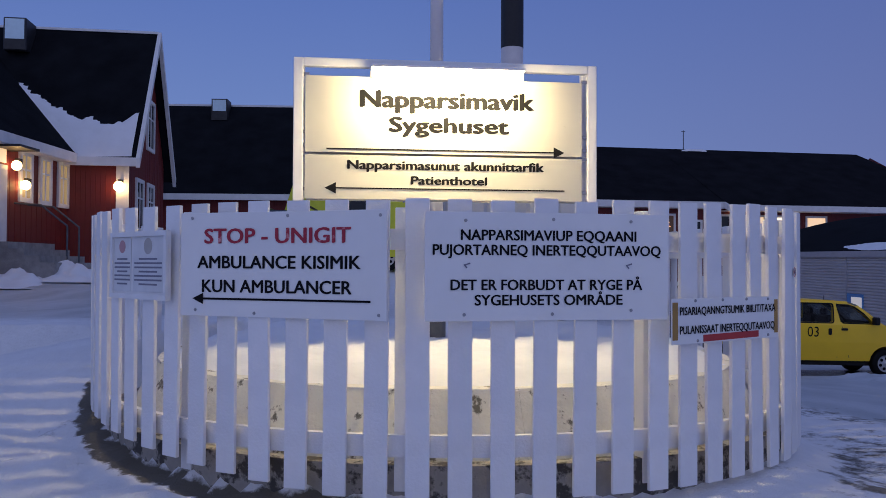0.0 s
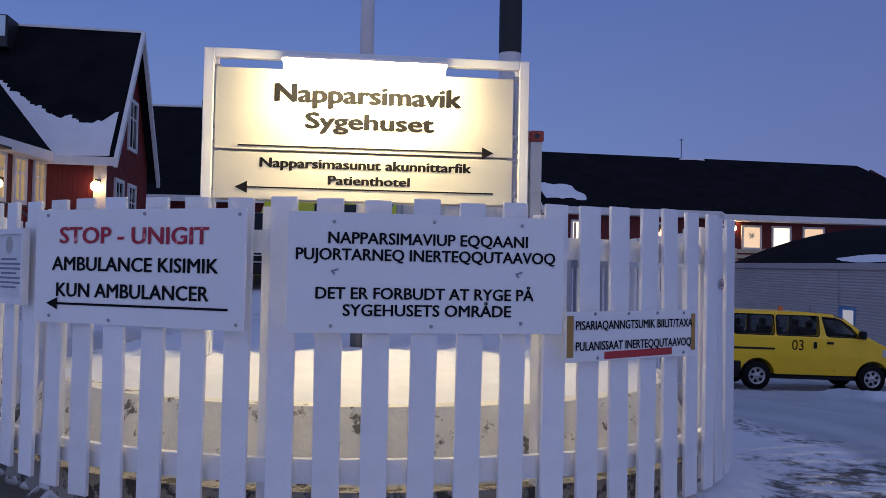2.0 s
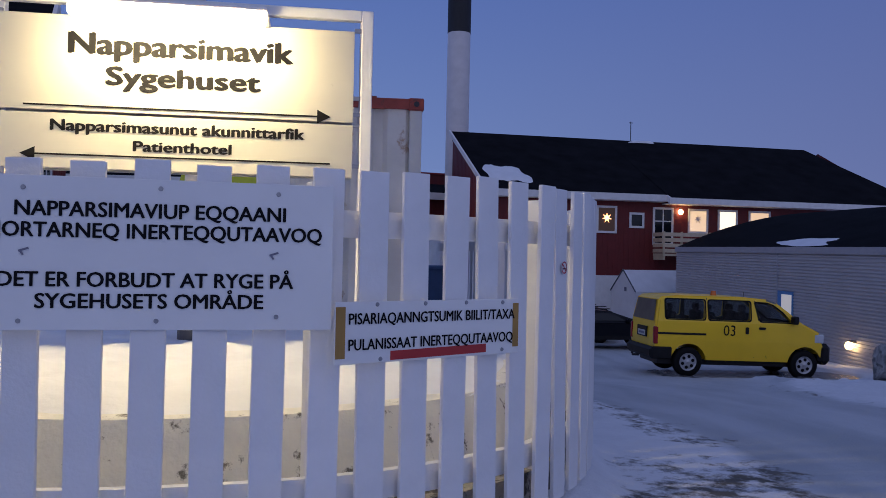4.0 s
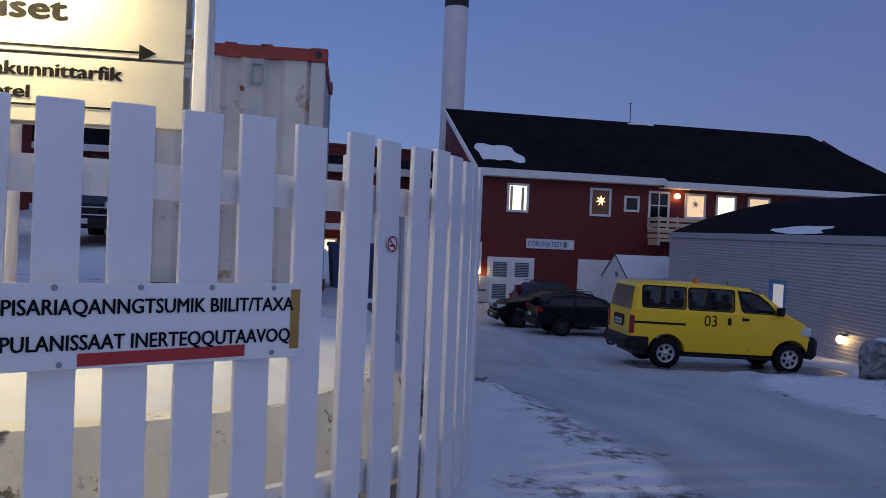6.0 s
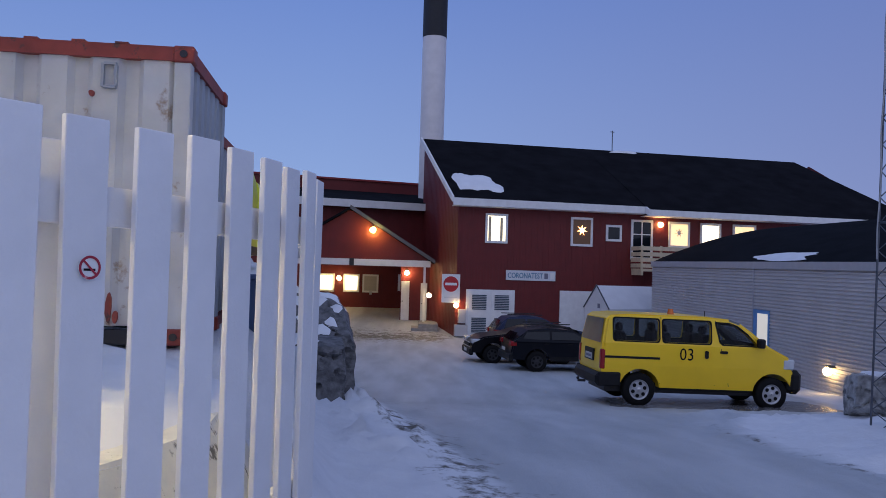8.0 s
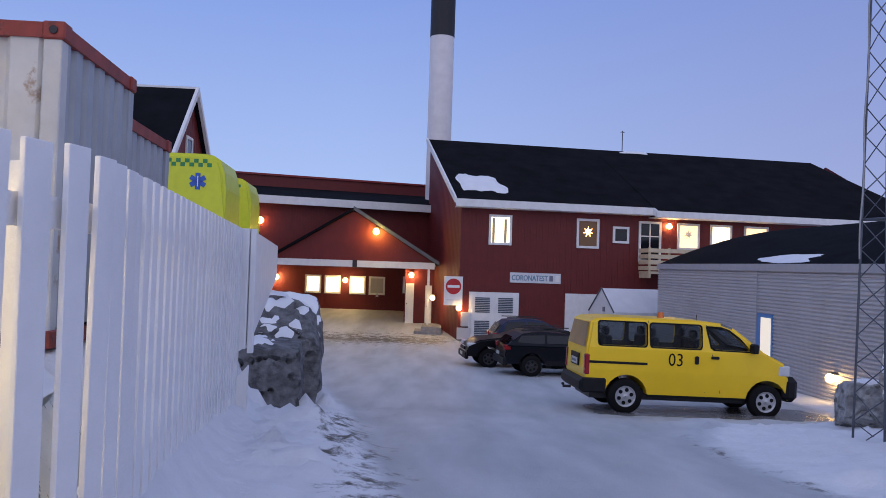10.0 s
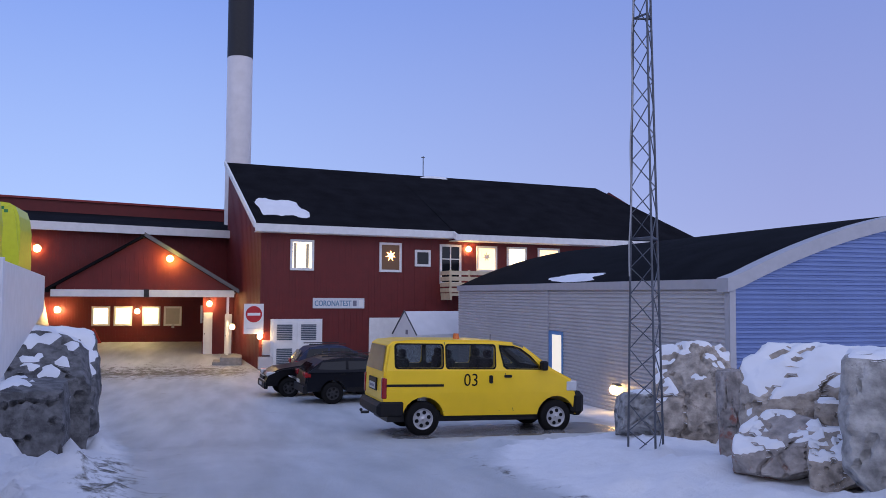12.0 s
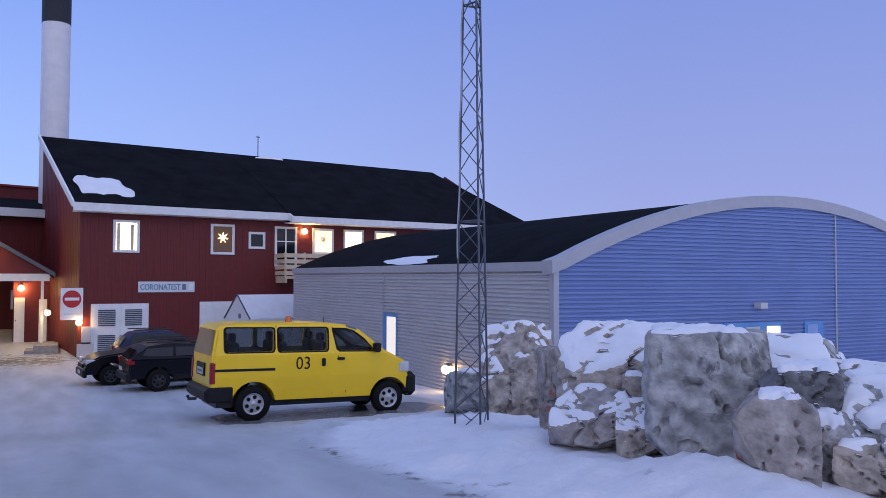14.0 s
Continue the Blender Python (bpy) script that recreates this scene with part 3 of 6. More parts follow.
# ---- the lit hospital sign ----
SIGN_AT = pose(-1.317, 7.20, -0.018, 0, 0, 6.3) @ Matrix.Diagonal((1.0122, 1.0122, 1.0122, 1))
sign = thing("hospital_sign", SIGN_AT, "large white double sign in a white tube frame, lit from above", "sign")
SW = 2.70
for x in (0, SW - 0.085):
    for y in (0, 0.20):
        boxpart("post", (x, y, -0.2), (x + 0.085, y + 0.075, 3.26), TRIM, sign, "", 0.006)
for y in (0,):
    boxpart("beam", (0.085, y, 3.185), (SW - 0.085, y + 0.07, 3.26), TRIM, sign, "", 0.006)
for z0, z1 in ((2.435, 3.105), (2.03, 2.415)):
    boxpart("panel", (0.10, 0.012, z0), (SW - 0.135, 0.03, z1), CREAM, sign, "", 0.002)
    boxpart("panel", (0.10, 0.215, z0), (SW - 0.135, 0.235, z1 - 0.04), CREAM, sign, "", 0.002)
for z in (3.1, 2.6, 2.48, 2.4, 2.1):
    for x in (0.085, SW - 0.135):
        boxpart("clip", (x, 0.02, z), (x + 0.05, 0.04, z + 0.03), SCREW, sign)


def sign_line(text, p0, p1, foot, cap, bold):
    f = SW / 539
    letters(text, (p1 - p0) * f, (foot - cap) * 0.00497, BLACK, sign, pose((p0 - 518) * f, 0.008, 1.45 + (471 - foot) * 0.00497), bold=bold)


sign_line("Napparsimavik", 632, 943, 191, 160, 0.075)
sign_line("Sygehuset", 683, 897, 234, 207, 0.075)
sign_line("Napparsimasunut akunnittarfik", 611, 961, 301, 285, 0.075)
sign_line("Patienthotel", 722, 858, 327, 312, 0.075)
f = SW / 539
for x0, x1, z, tip in ((575, 998, 2.468, 998), (572, 998, 2.125, 572)):
    bm = bmesh.new()
    a, b, c = (x0 - 518) * f, (x1 - 518) * f, (tip - 518) * f
    s = 1 if tip == x1 else -1
    bm.faces.new([bm.verts.new((x, 0.0075, q)) for x, q in ((c, z), (c - s * 0.10, z + 0.05), (c - s * 0.10, z - 0.05))])
    p, q = (a, c - 0.09) if s > 0 else (c + 0.09, b)
    bm.faces.new([bm.verts.new((x, 0.007, q2)) for x, q2 in ((p, z - 0.006), (q, z - 0.006), (q, z + 0.006), (p, z + 0.006))])
    part("arrow", bm, BLACK, sign)
lamp = thing("sign_lamp", SIGN_AT, "long white fluorescent lamp glowing over the sign", "lamp")
for x in (0.80, 1.80):
    boxpart("hanger", (x, -0.03, 3.12), (x + 0.05, 0.0, 3.186), TRIM, lamp)
boxpart("housing", (0.66, -0.43, 3.088), (1.96, 0.0, 3.120), TRIM, lamp, "", 0.008)
boxpart("diffuser", (0.68, -0.42, 2.995), (1.94, -0.28, 3.088), TUBE, lamp, "glowing warm white diffuser", 0.02)

# flagpole behind the sign
pole = thing("flagpole", pose(-0.07, 8.14, 0.6), "tall white flagpole standing in the planter", "flagpole")
bm = bmesh.new()
cyl(bm, (0, 0, 0), (0, 0, 9.0), 0.072, 0.05, 20)
part("pole", bm, POLEW, pole, "", True)
bm = bmesh.new()
cyl(bm, (0, 0, 0), (0, 0, 0.3), 0.10, None, 20)
part("foot", bm, GALV, pole)

# end of the fence: wide post, brace and the boarded screen beyond
screen = thing("fence_screen", pose(2.19, 14.1, 0), "white boarded screen closing the end of the fence", "fence")
boxpart("post", (-0.03, -0.06, 0.45), (0.085, 0.03, 1.885), WHITE, screen, "", 0.005)
boxpart("post", (0.10, -0.03, 0.40), (0.165, 0.05, 1.885), WHITE, screen, "", 0.005)
bm = bmesh.new()
prism(bm, ((0.0, 0.0), (6.9, 0.75), (6.9, 1.39), (0.0, 1.39)), -0.02, 0.02, "y")
bmesh.ops.transform(bm, matrix=pose(0.09, 0.03, 0.48, 0, 0, 98.4), verts=bm.verts)
part("panel", bm, WHITE, screen)
bm = bmesh.new()
prism(bm, ((-0.06, -0.8), (0.16, -0.8), (0.16, 0.28), (-0.06, 0.02)), -0.20, -0.15, "y")
part("brace_board", bm, WHITE, screen)


# ---- shared pieces for buildings ----
def window(parent, x, z0, w, h, lit=None, y=0.0, frame=0.11, mullion=False, name="window"):
    """A window on a wall in the parent's x-z plane, standing out towards -y."""
    wi = new(name)
    wi.parent = parent
    wi.matrix_basis = pose(x, y, z0)
    wi["label"] = "white framed window, lit inside" if lit in (WINLIT, WINLIT2) else "white framed window"
    for lo, hi in (((0, -0.05, 0), (w, 0.02, frame)), ((0, -0.05, h - frame), (w, 0.02, h)), ((0, -0.05, frame), (frame, 0.02, h - frame)), ((w - frame, -0.05, frame), (w, 0.02, h - frame))):
        boxpart("frame", lo, hi, TRIM, wi)
    if mullion:
        boxpart("mullion", (w / 2 - 0.03, -0.03, frame), (w / 2 + 0.03, 0.0, h - frame), TRIM, wi)
        boxpart("mullion", (frame, -0.028, h * 0.62), (w - frame, 0.002, h * 0.62 + 0.05), TRIM, wi)
    boxpart("pane", (frame, -0.012, frame), (w - frame, -0.004, h - frame), lit or DGLASS, wi)
    return wi


def wall_lamp(x, y, z, mat, r=0.11, label="round glowing outdoor wall lamp"):
    t = thing("wall_lamp", pose(x, y, z), label, "lamp", "outdoor wall lamps")
    bm = bmesh.new()
    ball(bm, (0, -r * 0.7, 0), r, 16)
    part("globe", bm, mat, t, "", True)
    boxpart("bracket", (-0.05, -r * 0.6, r * 0.5), (0.05, 0.35 if mat == YELLOW_LAMP else 0.12, r + 0.06), DARK, t)
    return t


def boarded(parent, x0, x1, bottom, top, y, mat=RED, step=0.145, gap=0.005, name="wall"):
    """A wall of upright boards with recessed joints, as one mesh; bottom and top are functions of x."""
    cols, x, i = [], x0, 0
    while x < x1 - 0.01:
        xe = min(x + step, x1)
        yy = y - (0.007 if i % 2 else 0.0)
        cols += [(x, yy), (xe - gap, yy), (xe - gap, y + 0.009), (xe, y + 0.009)]
        x = xe
        i += 1
    cols += [(x1, y + 0.1), (x0, y + 0.1)]
    k = len(cols)
    vs = [(a, b, bottom(a)) for a, b in cols] + [(a, b, top(a)) for a, b in cols]
    fs = [(q, (q + 1) % k, k + (q + 1) % k, k + q) for q in range(k)]
    me = bpy.data.meshes.new(name)
    me.from_pydata(vs, [], fs)
    me.materials.append(mat)
    ob = new(name, me)
    ob.parent = parent
    return ob


def slab(name, quad, thick, mat, parent, label=""):
    """A plate with four given corners, thickened downwards."""
    bm = bmesh.new()
    a = [bm.verts.new(p) for p in quad]
    b = [bm.verts.new((p[0], p[1], p[2] - thick)) for p in quad]
    bm.faces.new(a)
    bm.faces.new(b[::-1])
    for i in range(4):
        bm.faces.new((a[i], b[i], b[(i + 1) % 4], a[(i + 1) % 4]))
    bmesh.ops.recalc_face_normals(bm, faces=bm.faces)
    return part(name, bm, mat, parent, label)


# ---- the red hospital wing with the long black roof ----
wing = thing("hospital_wing", pose(5.6, 42.1, 0, 0, 0, 10), "two-storey dark red boarded hospital wing with black roof", "building")
boarded(wing, 0, 24.0, lambda x: -1.9, lambda x: 4.9, 0.0)
gable = boarded(wing, 0, 7.66, lambda x: -1.9, lambda x: 4.95 + x * 0.505, 0.0, name="gable_wall")
gable.matrix_basis = pose(0, 0, 0, 0, 0, 92)  @ Matrix.Diagonal((1, -1, 1, 1))
slab("roof", ((-0.35, -0.55, 4.86), (9.2, -0.55, 4.86), (9.2, 7.66, 8.82), (-0.42, 7.66, 8.82)), 0.2, FELT, wing)
slab("roof", ((9.2, -0.95, 4.70), (24.6, -0.95, 4.70), (23.0, 7.66, 8.82), (9.2, 7.66, 8.82)), 0.2, FELT, wing)
slab("roof", ((-0.42, 7.66, 8.82), (23.0, 7.66, 8.82), (24.4, 15.6, 4.8), (3.2, 15.6, 4.8)), 0.2, FELT, wing)
slab("end_wall", ((24.3, 0, 4.7), (24.0, 7.6, 8.6), (24.0, 7.7, 8.6), (24.0, 15, 4.7)), 6.5, RED, wing)
boxpart("fascia", (-0.38, -0.62, 4.52), (9.2, -0.55, 4.86), TRIM, wing)
boxpart("fascia", (9.2, -1.02, 4.40), (24.6, -0.95, 4.70), TRIM, wing)
slab("fascia", ((9.14, -0.62, 4.86), (9.22, -0.62, 4.86), (9.22, -1.02, 4.70), (9.14, -1.02, 4.70)), 0.32, TRIM, wing)
boxpart("soffit", (-0.3, -0.55, 4.50), (9.2, 0.0, 4.54), TRIM, wing)
boxpart("soffit", (9.2, -0.95, 4.40), (24.5, 0.0, 4.44), TRIM, wing)
slab("verge", ((-0.44, -0.55, 4.93), (-0.34, -0.55, 4.93), (-0.42, 7.66, 8.90), (-0.52, 7.66, 8.90)), 0.26, TRIM, wing, "white gable edge board")
boxpart("plinth", (-0.02, -0.04, -2.3), (24.0, 0.0, -1.45), CONCG, wing)
window(wing, 1.32, 2.84, 1.10, 1.40, WINLIT2, -0.012)
window(wing, 5.58, 2.84, 1.12, 1.40, WINDIM, -0.012)
window(wing, 7.39, 3.14, 0.82, 0.80, None, -0.012)
window(wing, 8.70, 2.3, 1.15, 1.95, None, -0.012, mullion=True)
window(wing, 10.69, 2.95, 1.15, 1.28, WINLIT, -0.012)
window(wing, 12.4, 2.95, 1.15, 1.28, WINLIT2, -0.012)
window(wing, 14.2, 2.95, 1.3, 1.28, WINLIT, -0.012)


def star(parent, x, y, z, r, mat, name="paper_star"):
    bm = bmesh.new()
    mid = bm.verts.new((x, y - 0.05, z))
    ring = [bm.verts.new((x + (r if i % 2 == 0 else r * 0.38) * math.sin(math.pi * i / 7), y, z + (r if i % 2 == 0 else r * 0.38) * math.cos(math.pi * i / 7))) for i in range(14)]
    for i in range(14):
        bm.faces.new((mid, ring[i], ring[(i + 1) % 14]))
    part(name, bm, mat, parent, "glowing paper star")


star(wing, 6.15, -0.05, 3.62, 0.27, STARL)
star(wing, 11.25, -0.05, 3.7, 0.26, TRIM)
for x, z0, z1 in ((1.55, 2.95, 4.1), (2.12, 2.95, 4.05)):
    boxpart("curtain", (x - 0.07, -0.03, z0), (x + 0.06, -0.02, z1), LATH, wing)
# louvred double door
door = new("service_door")
door.parent = wing
door.matrix_basis = pose(0.48, -0.02, -1.72)
door["label"] = "white double service door with louvres"
boxpart("frame", (0, -0.06, 0), (2.36, 0.0, 2.36), TRIM, door)
for x in (0.12, 1.22):
    boxpart("leaf", (x, -0.09, 0.02), (x + 1.02, -0.06, 2.24), TRIM, door)
for x in (0.27, 1.37):
    for z in (0.35, 1.42):
        bm = bmesh.new()
        for i in range(9):
            box(bm, (x, -0.115, z + 0.08 * i), (x + 0.7, -0.092, z + 0.08 * i + 0.05), pose(0, 0, 0))
        part("louvre", bm, material("grey_blue_louvre", (0.06, 0.085, 0.12), 0.5, 0.1), door, "grey louvred vent")
boxpart("side_door", (5.1, -0.08, -1.8), (6.9, -0.012, 0.68), TRIM, wing, "plain white door")
test = thing("test_centre_sign", wing.matrix_basis @ pose(2.39, -0.06, 1.12), "long pale sign over the service door", "sign")
boxpart("sheet", (0, 0, 0), (2.46, 0.03, 0.47), SIGNBLUE, test)
letters("CORONATEST", 1.75, 0.26, material("pale_blue_lettering", (0.10, 0.22, 0.34), 0.5, 0.05), test, pose(0.08, -0.004, 0.11), bold=0.03)
boxpart("emblem", (1.9, -0.006, 0.1), (2.08, -0.002, 0.36), GREYINK, test)
boxpart("emblem", (2.2, -0.006, 0.08), (2.4, -0.002, 0.38), SIGNW, test)
noent = thing("no_entry_sign", pose(4.92, 41.75, 0, 0, 0, 10), "white square board with a red no entry disc", "sign")
boxpart("sheet", (0, 0, 0.0), (0.86, 0.03, 1.32), SIGNW, noent)
bm = bmesh.new()
cyl(bm, (0.43, -0.006, 0.86), (0.43, 0.002, 0.86), 0.36, None, 28)
part("disc", bm, material("red_sign_film", (0.50, 0.02, 0.025), 0.4, 0.05), noent)
boxpart("bar", (0.15, -0.012, 0.80), (0.71, -0.007, 0.92), SIGNW, noent)
boxpart("text_bar", (0.12, -0.005, 0.22), (0.74, -0.001, 0.27), PAPER, noent)
boxpart("bracket", (0.30, 0.03, 0.2), (0.55, 0.35, 0.3), GALV, noent)
wall_lamp(5.62, 41.95, -0.12, WARM, 0.12)
for x0, z0, x1, z1 in ((0.12, -0.95, 0.45, -0.3), (-0.05, -1.55, 0.55, -1.02)):
    boxpart("meter_box", (x0, -0.2, z0), (x1, 0.0, z1), SIDEG, wing, "small grey cabinet")
balcony = new("balcony")
balcony.parent = wing
balcony.matrix_basis = pose(8.75, -1.1, 1.85)
balcony["label"] = "pale wooden balcony"
boxpart("deck", (0, 0, -0.12), (6.4, 1.08, 0.0), LATH, balcony)
for z in (0.05, 0.32, 0.60, 0.88):
    boxpart("rail_board", (0, -0.04, z), (6.4, 0.0, z + 0.19), LATH, balcony)
    boxpart("rail_board", (-0.04, 0, z), (0.0, 1.05, z + 0.19), LATH, balcony)
for x in (0.02, 1.0, 2.6, 4.2):
    boxpart("post", (x, 0.01, -0.3), (x + 0.09, 0.09, 1.12), LATH, balcony)
boxpart("bracket", (0.02, 0.0, -0.32), (0.12, 1.08, -0.12), LATH, balcony)
wl_m = wing.matrix_basis @ Vector((10.25, 0.0, 4.05))
wall_lamp(wl_m.x, wl_m.y, wl_m.z, WARM, 0.13)
# snow left on the long roof
def roof_snow(name, u0, u1, v0, v1, seed, parent_m, zf, thick=0.10, label="patch of snow left on the roof"):
    rn = random.Random(seed)
    bm = bmesh.new()
    nu, nv = 26, 14
    g = {}
    for i in range(nu + 1):
        for j in range(nv + 1):
            u, v = i / nu, j / nv
            edge = min(u, 1 - u, v, 1 - v) * 2
            wob = noise.noise((u * 3.2 + seed, v * 2.2, 1)) * 0.42 + 0.08 * noise.noise((u * 14 + seed, v * 6, 1))
            h = thick * smooth_step(0.0, 0.35, edge + wob - 0.12) - 0.03
            x, y = u0 + (u1 - u0) * u, v0 + (v1 - v0) * v
            g[i, j] = bm.verts.new((x, y, zf(x, y) + h))
    for i in range(nu):
        for j in range(nv):
            bm.faces.new((g[i, j], g[i + 1, j], g[i + 1, j + 1], g[i, j + 1]))
    ob = part(name, bm, SNOW, None, "", True)
    ob.matrix_basis = parent_m
    return tagged(ob, label, "snow", kind="stuff")


def wing_roof(u, v):
    return 4.86 + (v + 0.55) * 3.96 / 8.21


roof_snow("roof_snow", 0.0, 2.6, 0.3, 2.7, 3, wing.matrix_basis, wing_roof, 0.14)
roof_snow("roof_snow", 10.5, 12.6, 7.3, 7.64, 5, wing.matrix_basis, wing_roof, 0.10)
boxpart("aerial", (10.9, 7.6, 8.8), (10.94, 7.64, 10.0), GALV, wing)
boxpart("aerial", (10.8, 7.6, 9.9), (11.04, 7.64, 9.94), GALV, wing)

# chimney
chim = thing("chimney", pose(4.45, 53.4, 0), "tall white steel chimney with a black top", "chimney")
for z0, z1, r, mat, nm in ((-1, 15.6, 0.72, POLEW, "shaft"), (15.6, 19.9, 0.735, CHIMB, "top"), (19.9, 20.25, 0.58, CHIMB, "collar")):
    bm = bmesh.new()
    cyl(bm, (0, 0, z0), (0, 0, z1), r, None, 36)
    part(nm, bm, mat, chim, "", False)
for a in range(0, 360, 30):
    bm = bmesh.new()
    box(bm, (0.60, -0.06, 19.75), (0.76, 0.06, 20.1), pose(0, 0, 0, 0, 0, a))
    part("lug", bm, CHIMB, chim)

# ---- the red connecting block with the gabled canopy ----
link = thing("hospital_link", pose(0, 0, 0), "dark red boarded hospital block with a gabled canopy", "building")
w_up = boarded(link, 0, 14.5, lambda x: 1.6, lambda x: 4.85, 0.0)
w_up.matrix_basis = pose(-8.97, 44.8, 0, 0, 0, 20)
m_up = w_up.matrix_basis
fas = boxpart("fascia", (-0.5, -0.62, 4.72), (14.3, -0.5, 5.12), TRIM, link)
fas.matrix_basis = m_up
rf = slab("roof", ((-0.5, -0.6, 5.14), (14.3, -0.6, 5.14), (16.2, 6.2, 6.25), (-0.5, 6.2, 6.25)), 0.15, FELT, link)
rf.matrix_basis = m_up
up = boxpart("upper_wall", (-1.5, 6.0, 5.5), (16.2, 6.4, 6.85), RED, link)
up.matrix_basis = m_up
cp = boxpart("coping", (-1.6, 5.9, 6.85), (16.2, 6.5, 6.96), material("red_coping", (0.26, 0.02, 0.02), 0.5, 0.1), link)
cp.matrix_basis = m_up
boarded(link, -9.0, 6.0, lambda x: -1.1, lambda x: 3.5, 54.0)
boxpart("canopy_ceiling", (-3.6, 46.2, 1.78), (4.5, 54.1, 1.86), material("dim_white_ceiling", (0.5, 0.48, 0.45), 0.7, 0.1), link)


def canopy_top(x):
    return 1.95 + (4.45 - 1.95) * (1 - abs(x - 0.3) / 4.1)


boarded(link, -3.55, 4.3, lambda x: 1.9, lambda x: max(1.92, canopy_top(x)), 45.75, step=0.2, name="canopy_gable")
boxpart("canopy_beam", (-3.75, 45.62, 1.62), (4.45, 45.80, 1.95), TRIM, link)
boxpart("beam_joint", (0.32, 45.60, 1.60), (0.55, 45.82, 1.97), DARK, link)
for s in (-1, 1):
    slab("canopy_roof", ((0.3, 45.5, 4.6), (0.3 + s * 4.35, 45.5, 1.95), (0.3 + s * 4.35, 50.5, 1.95), (0.3, 50.5, 4.6)), 0.14, FELT, link)
slab("canopy_verge", ((0.3, 45.42, 4.68), (4.68, 45.42, 2.0), (4.68, 45.52, 2.0), (0.3, 45.52, 4.68)), 0.2, material("dark_grey_edge_paint", (0.12, 0.12, 0.13), 0.6, 0.1), link, "dark grey edge board")
boxpart("canopy_post", (4.1, 45.68, -1.4), (4.22, 45.78, 1.62), TRIM, link)
for x in (-3.33, -2.16, -0.65, 0.51):
    wdw = window(link, x, 0.02, 0.97, 1.10, WINLIT2 if x < 0.4 else material("blinded_pane", (0.45, 0.43, 0.40), 0.5, 0.05), 53.97)
wall_lamp(-4.5, 46.3, 3.85, AMBER, 0.17)
wall_lamp(1.48, 45.42, 3.42, YELLOW_LAMP, 0.15)
wall_lamp(-0.87, 53.55, 0.85, LOBBY_LAMP, 0.14)
wall_lamp(-5.05, 53.8, 0.92, LOBBY_LAMP, 0.17)
wall_lamp(3.25, 47.3, 1.30, LOBBY_LAMP, 0.13)
wall_lamp(4.40, 45.0, 0.22, LOBBY_LAMP, 0.12)
boxpart("meter_box", (0.95, 53.85, -0.1), (1.1, 53.95, 0.1), SIDEG, link)
boxpart("side_wall", (2.92, 47.45, -1.5), (4.45, 54.0, 1.78), RED, link)
for x0, x1, z0, z1 in ((2.97, 3.40, -1.23, 0.86), (4.00, 4.34, -1.33, 0.78)):
    boxpart("side_door", (x0, 47.39, z0), (x1, 47.45, z1), TRIM, link, "pale side door")
    boxpart("door_handle", (x0 + 0.05, 47.36, z0 + 1.0), (x0 + 0.09, 47.39, z0 + 1.06), GALV, link)
boxpart("side_window", (2.76, 48.6, 0.3), (2.92, 49.4, 1.2), TRIM, link)
steps_t = thing("entrance_steps", pose(3.6, 43.6, -1.75), "grey concrete entrance steps", "steps")
for i in range(3):
    boxpart("step", (0.35 * i - 0.4, 0.03 * i, 0.01 * i), (1.30 - 0.02 * i, 3.2 - 0.03 * i, 0.2 * (i + 1)), CONCG, steps_t, "", 0.01)
warn = thing("warning_sign", pose(-2.9, 52.0, ground_z(-2.9, 52.0) + 0.02), "small folding red and white triangular warning sign", "sign")
for tilt, dy in ((-12, -0.16), (12, 0.16)):
    bm = bmesh.new()
    prism(bm, ((-0.42, 0.0), (0.42, 0.0), (0.05, 0.80), (-0.05, 0.80)), -0.02, 0.02, "y")
    bmesh.ops.transform(bm, matrix=pose(0, dy, 0, tilt, 0, 0), verts=bm.verts)
    part("red_face", bm, material("red_warning_film", (0.45, 0.03, 0.02), 0.5, 0.1), warn)
    bm = bmesh.new()
    prism(bm, ((-0.22, 0.12), (0.22, 0.12), (0.0, 0.56)), -0.028, 0.028, "y")
    bmesh.ops.transform(bm, matrix=pose(0, dy, 0, tilt, 0, 0), verts=bm.verts)
    part("white_centre", bm, SIGNW, warn)

# ---- the gabled red house and the long house behind it ----
house = thing("gabled_house", pose(-9.6, 25.1, 0, 0, 0, 8.4), "dark red wooden house with a steep black roof", "house")
GW, GE, GA = 5.6, 5.03, 9.3
boarded(house, -14, 0, lambda x: 0.8, lambda x: GE, 0.0)
g2 = boarded(house, 0, GW, lambda x: 0.8, lambda x: GE + (GA - GE) * (1 - abs(x - GW / 2) / (GW / 2)) * 0.985, 0.0, name="gable_wall")
g2.matrix_basis = pose(0, 0, 0, 0, 0, 90)
slab("roof", ((-14, -0.3, GE - 0.35), (0.3, -0.3, GE - 0.35), (0.3, GW / 2, GA), (-14, GW / 2, GA)), 0.14, ROOF, house)
slab("roof", ((-14, GW / 2, GA), (0.3, GW / 2, GA), (0.3, GW + 0.3, GE - 0.35), (-14, GW + 0.3, GE - 0.35)), 0.14, ROOF, house)
slab("verge", ((0.28, -0.34, GE - 0.36), (0.40, -0.34, GE - 0.36), (0.40, GW / 2, GA + 0.05), (0.28, GW / 2, GA + 0.05)), 0.3, TRIM, house)
slab("verge", ((0.28, GW / 2, GA + 0.05), (0.40, GW / 2, GA + 0.05), (0.40, GW + 0.34, GE - 0.36), (0.28, GW + 0.34, GE - 0.36)), 0.3, TRIM, house)
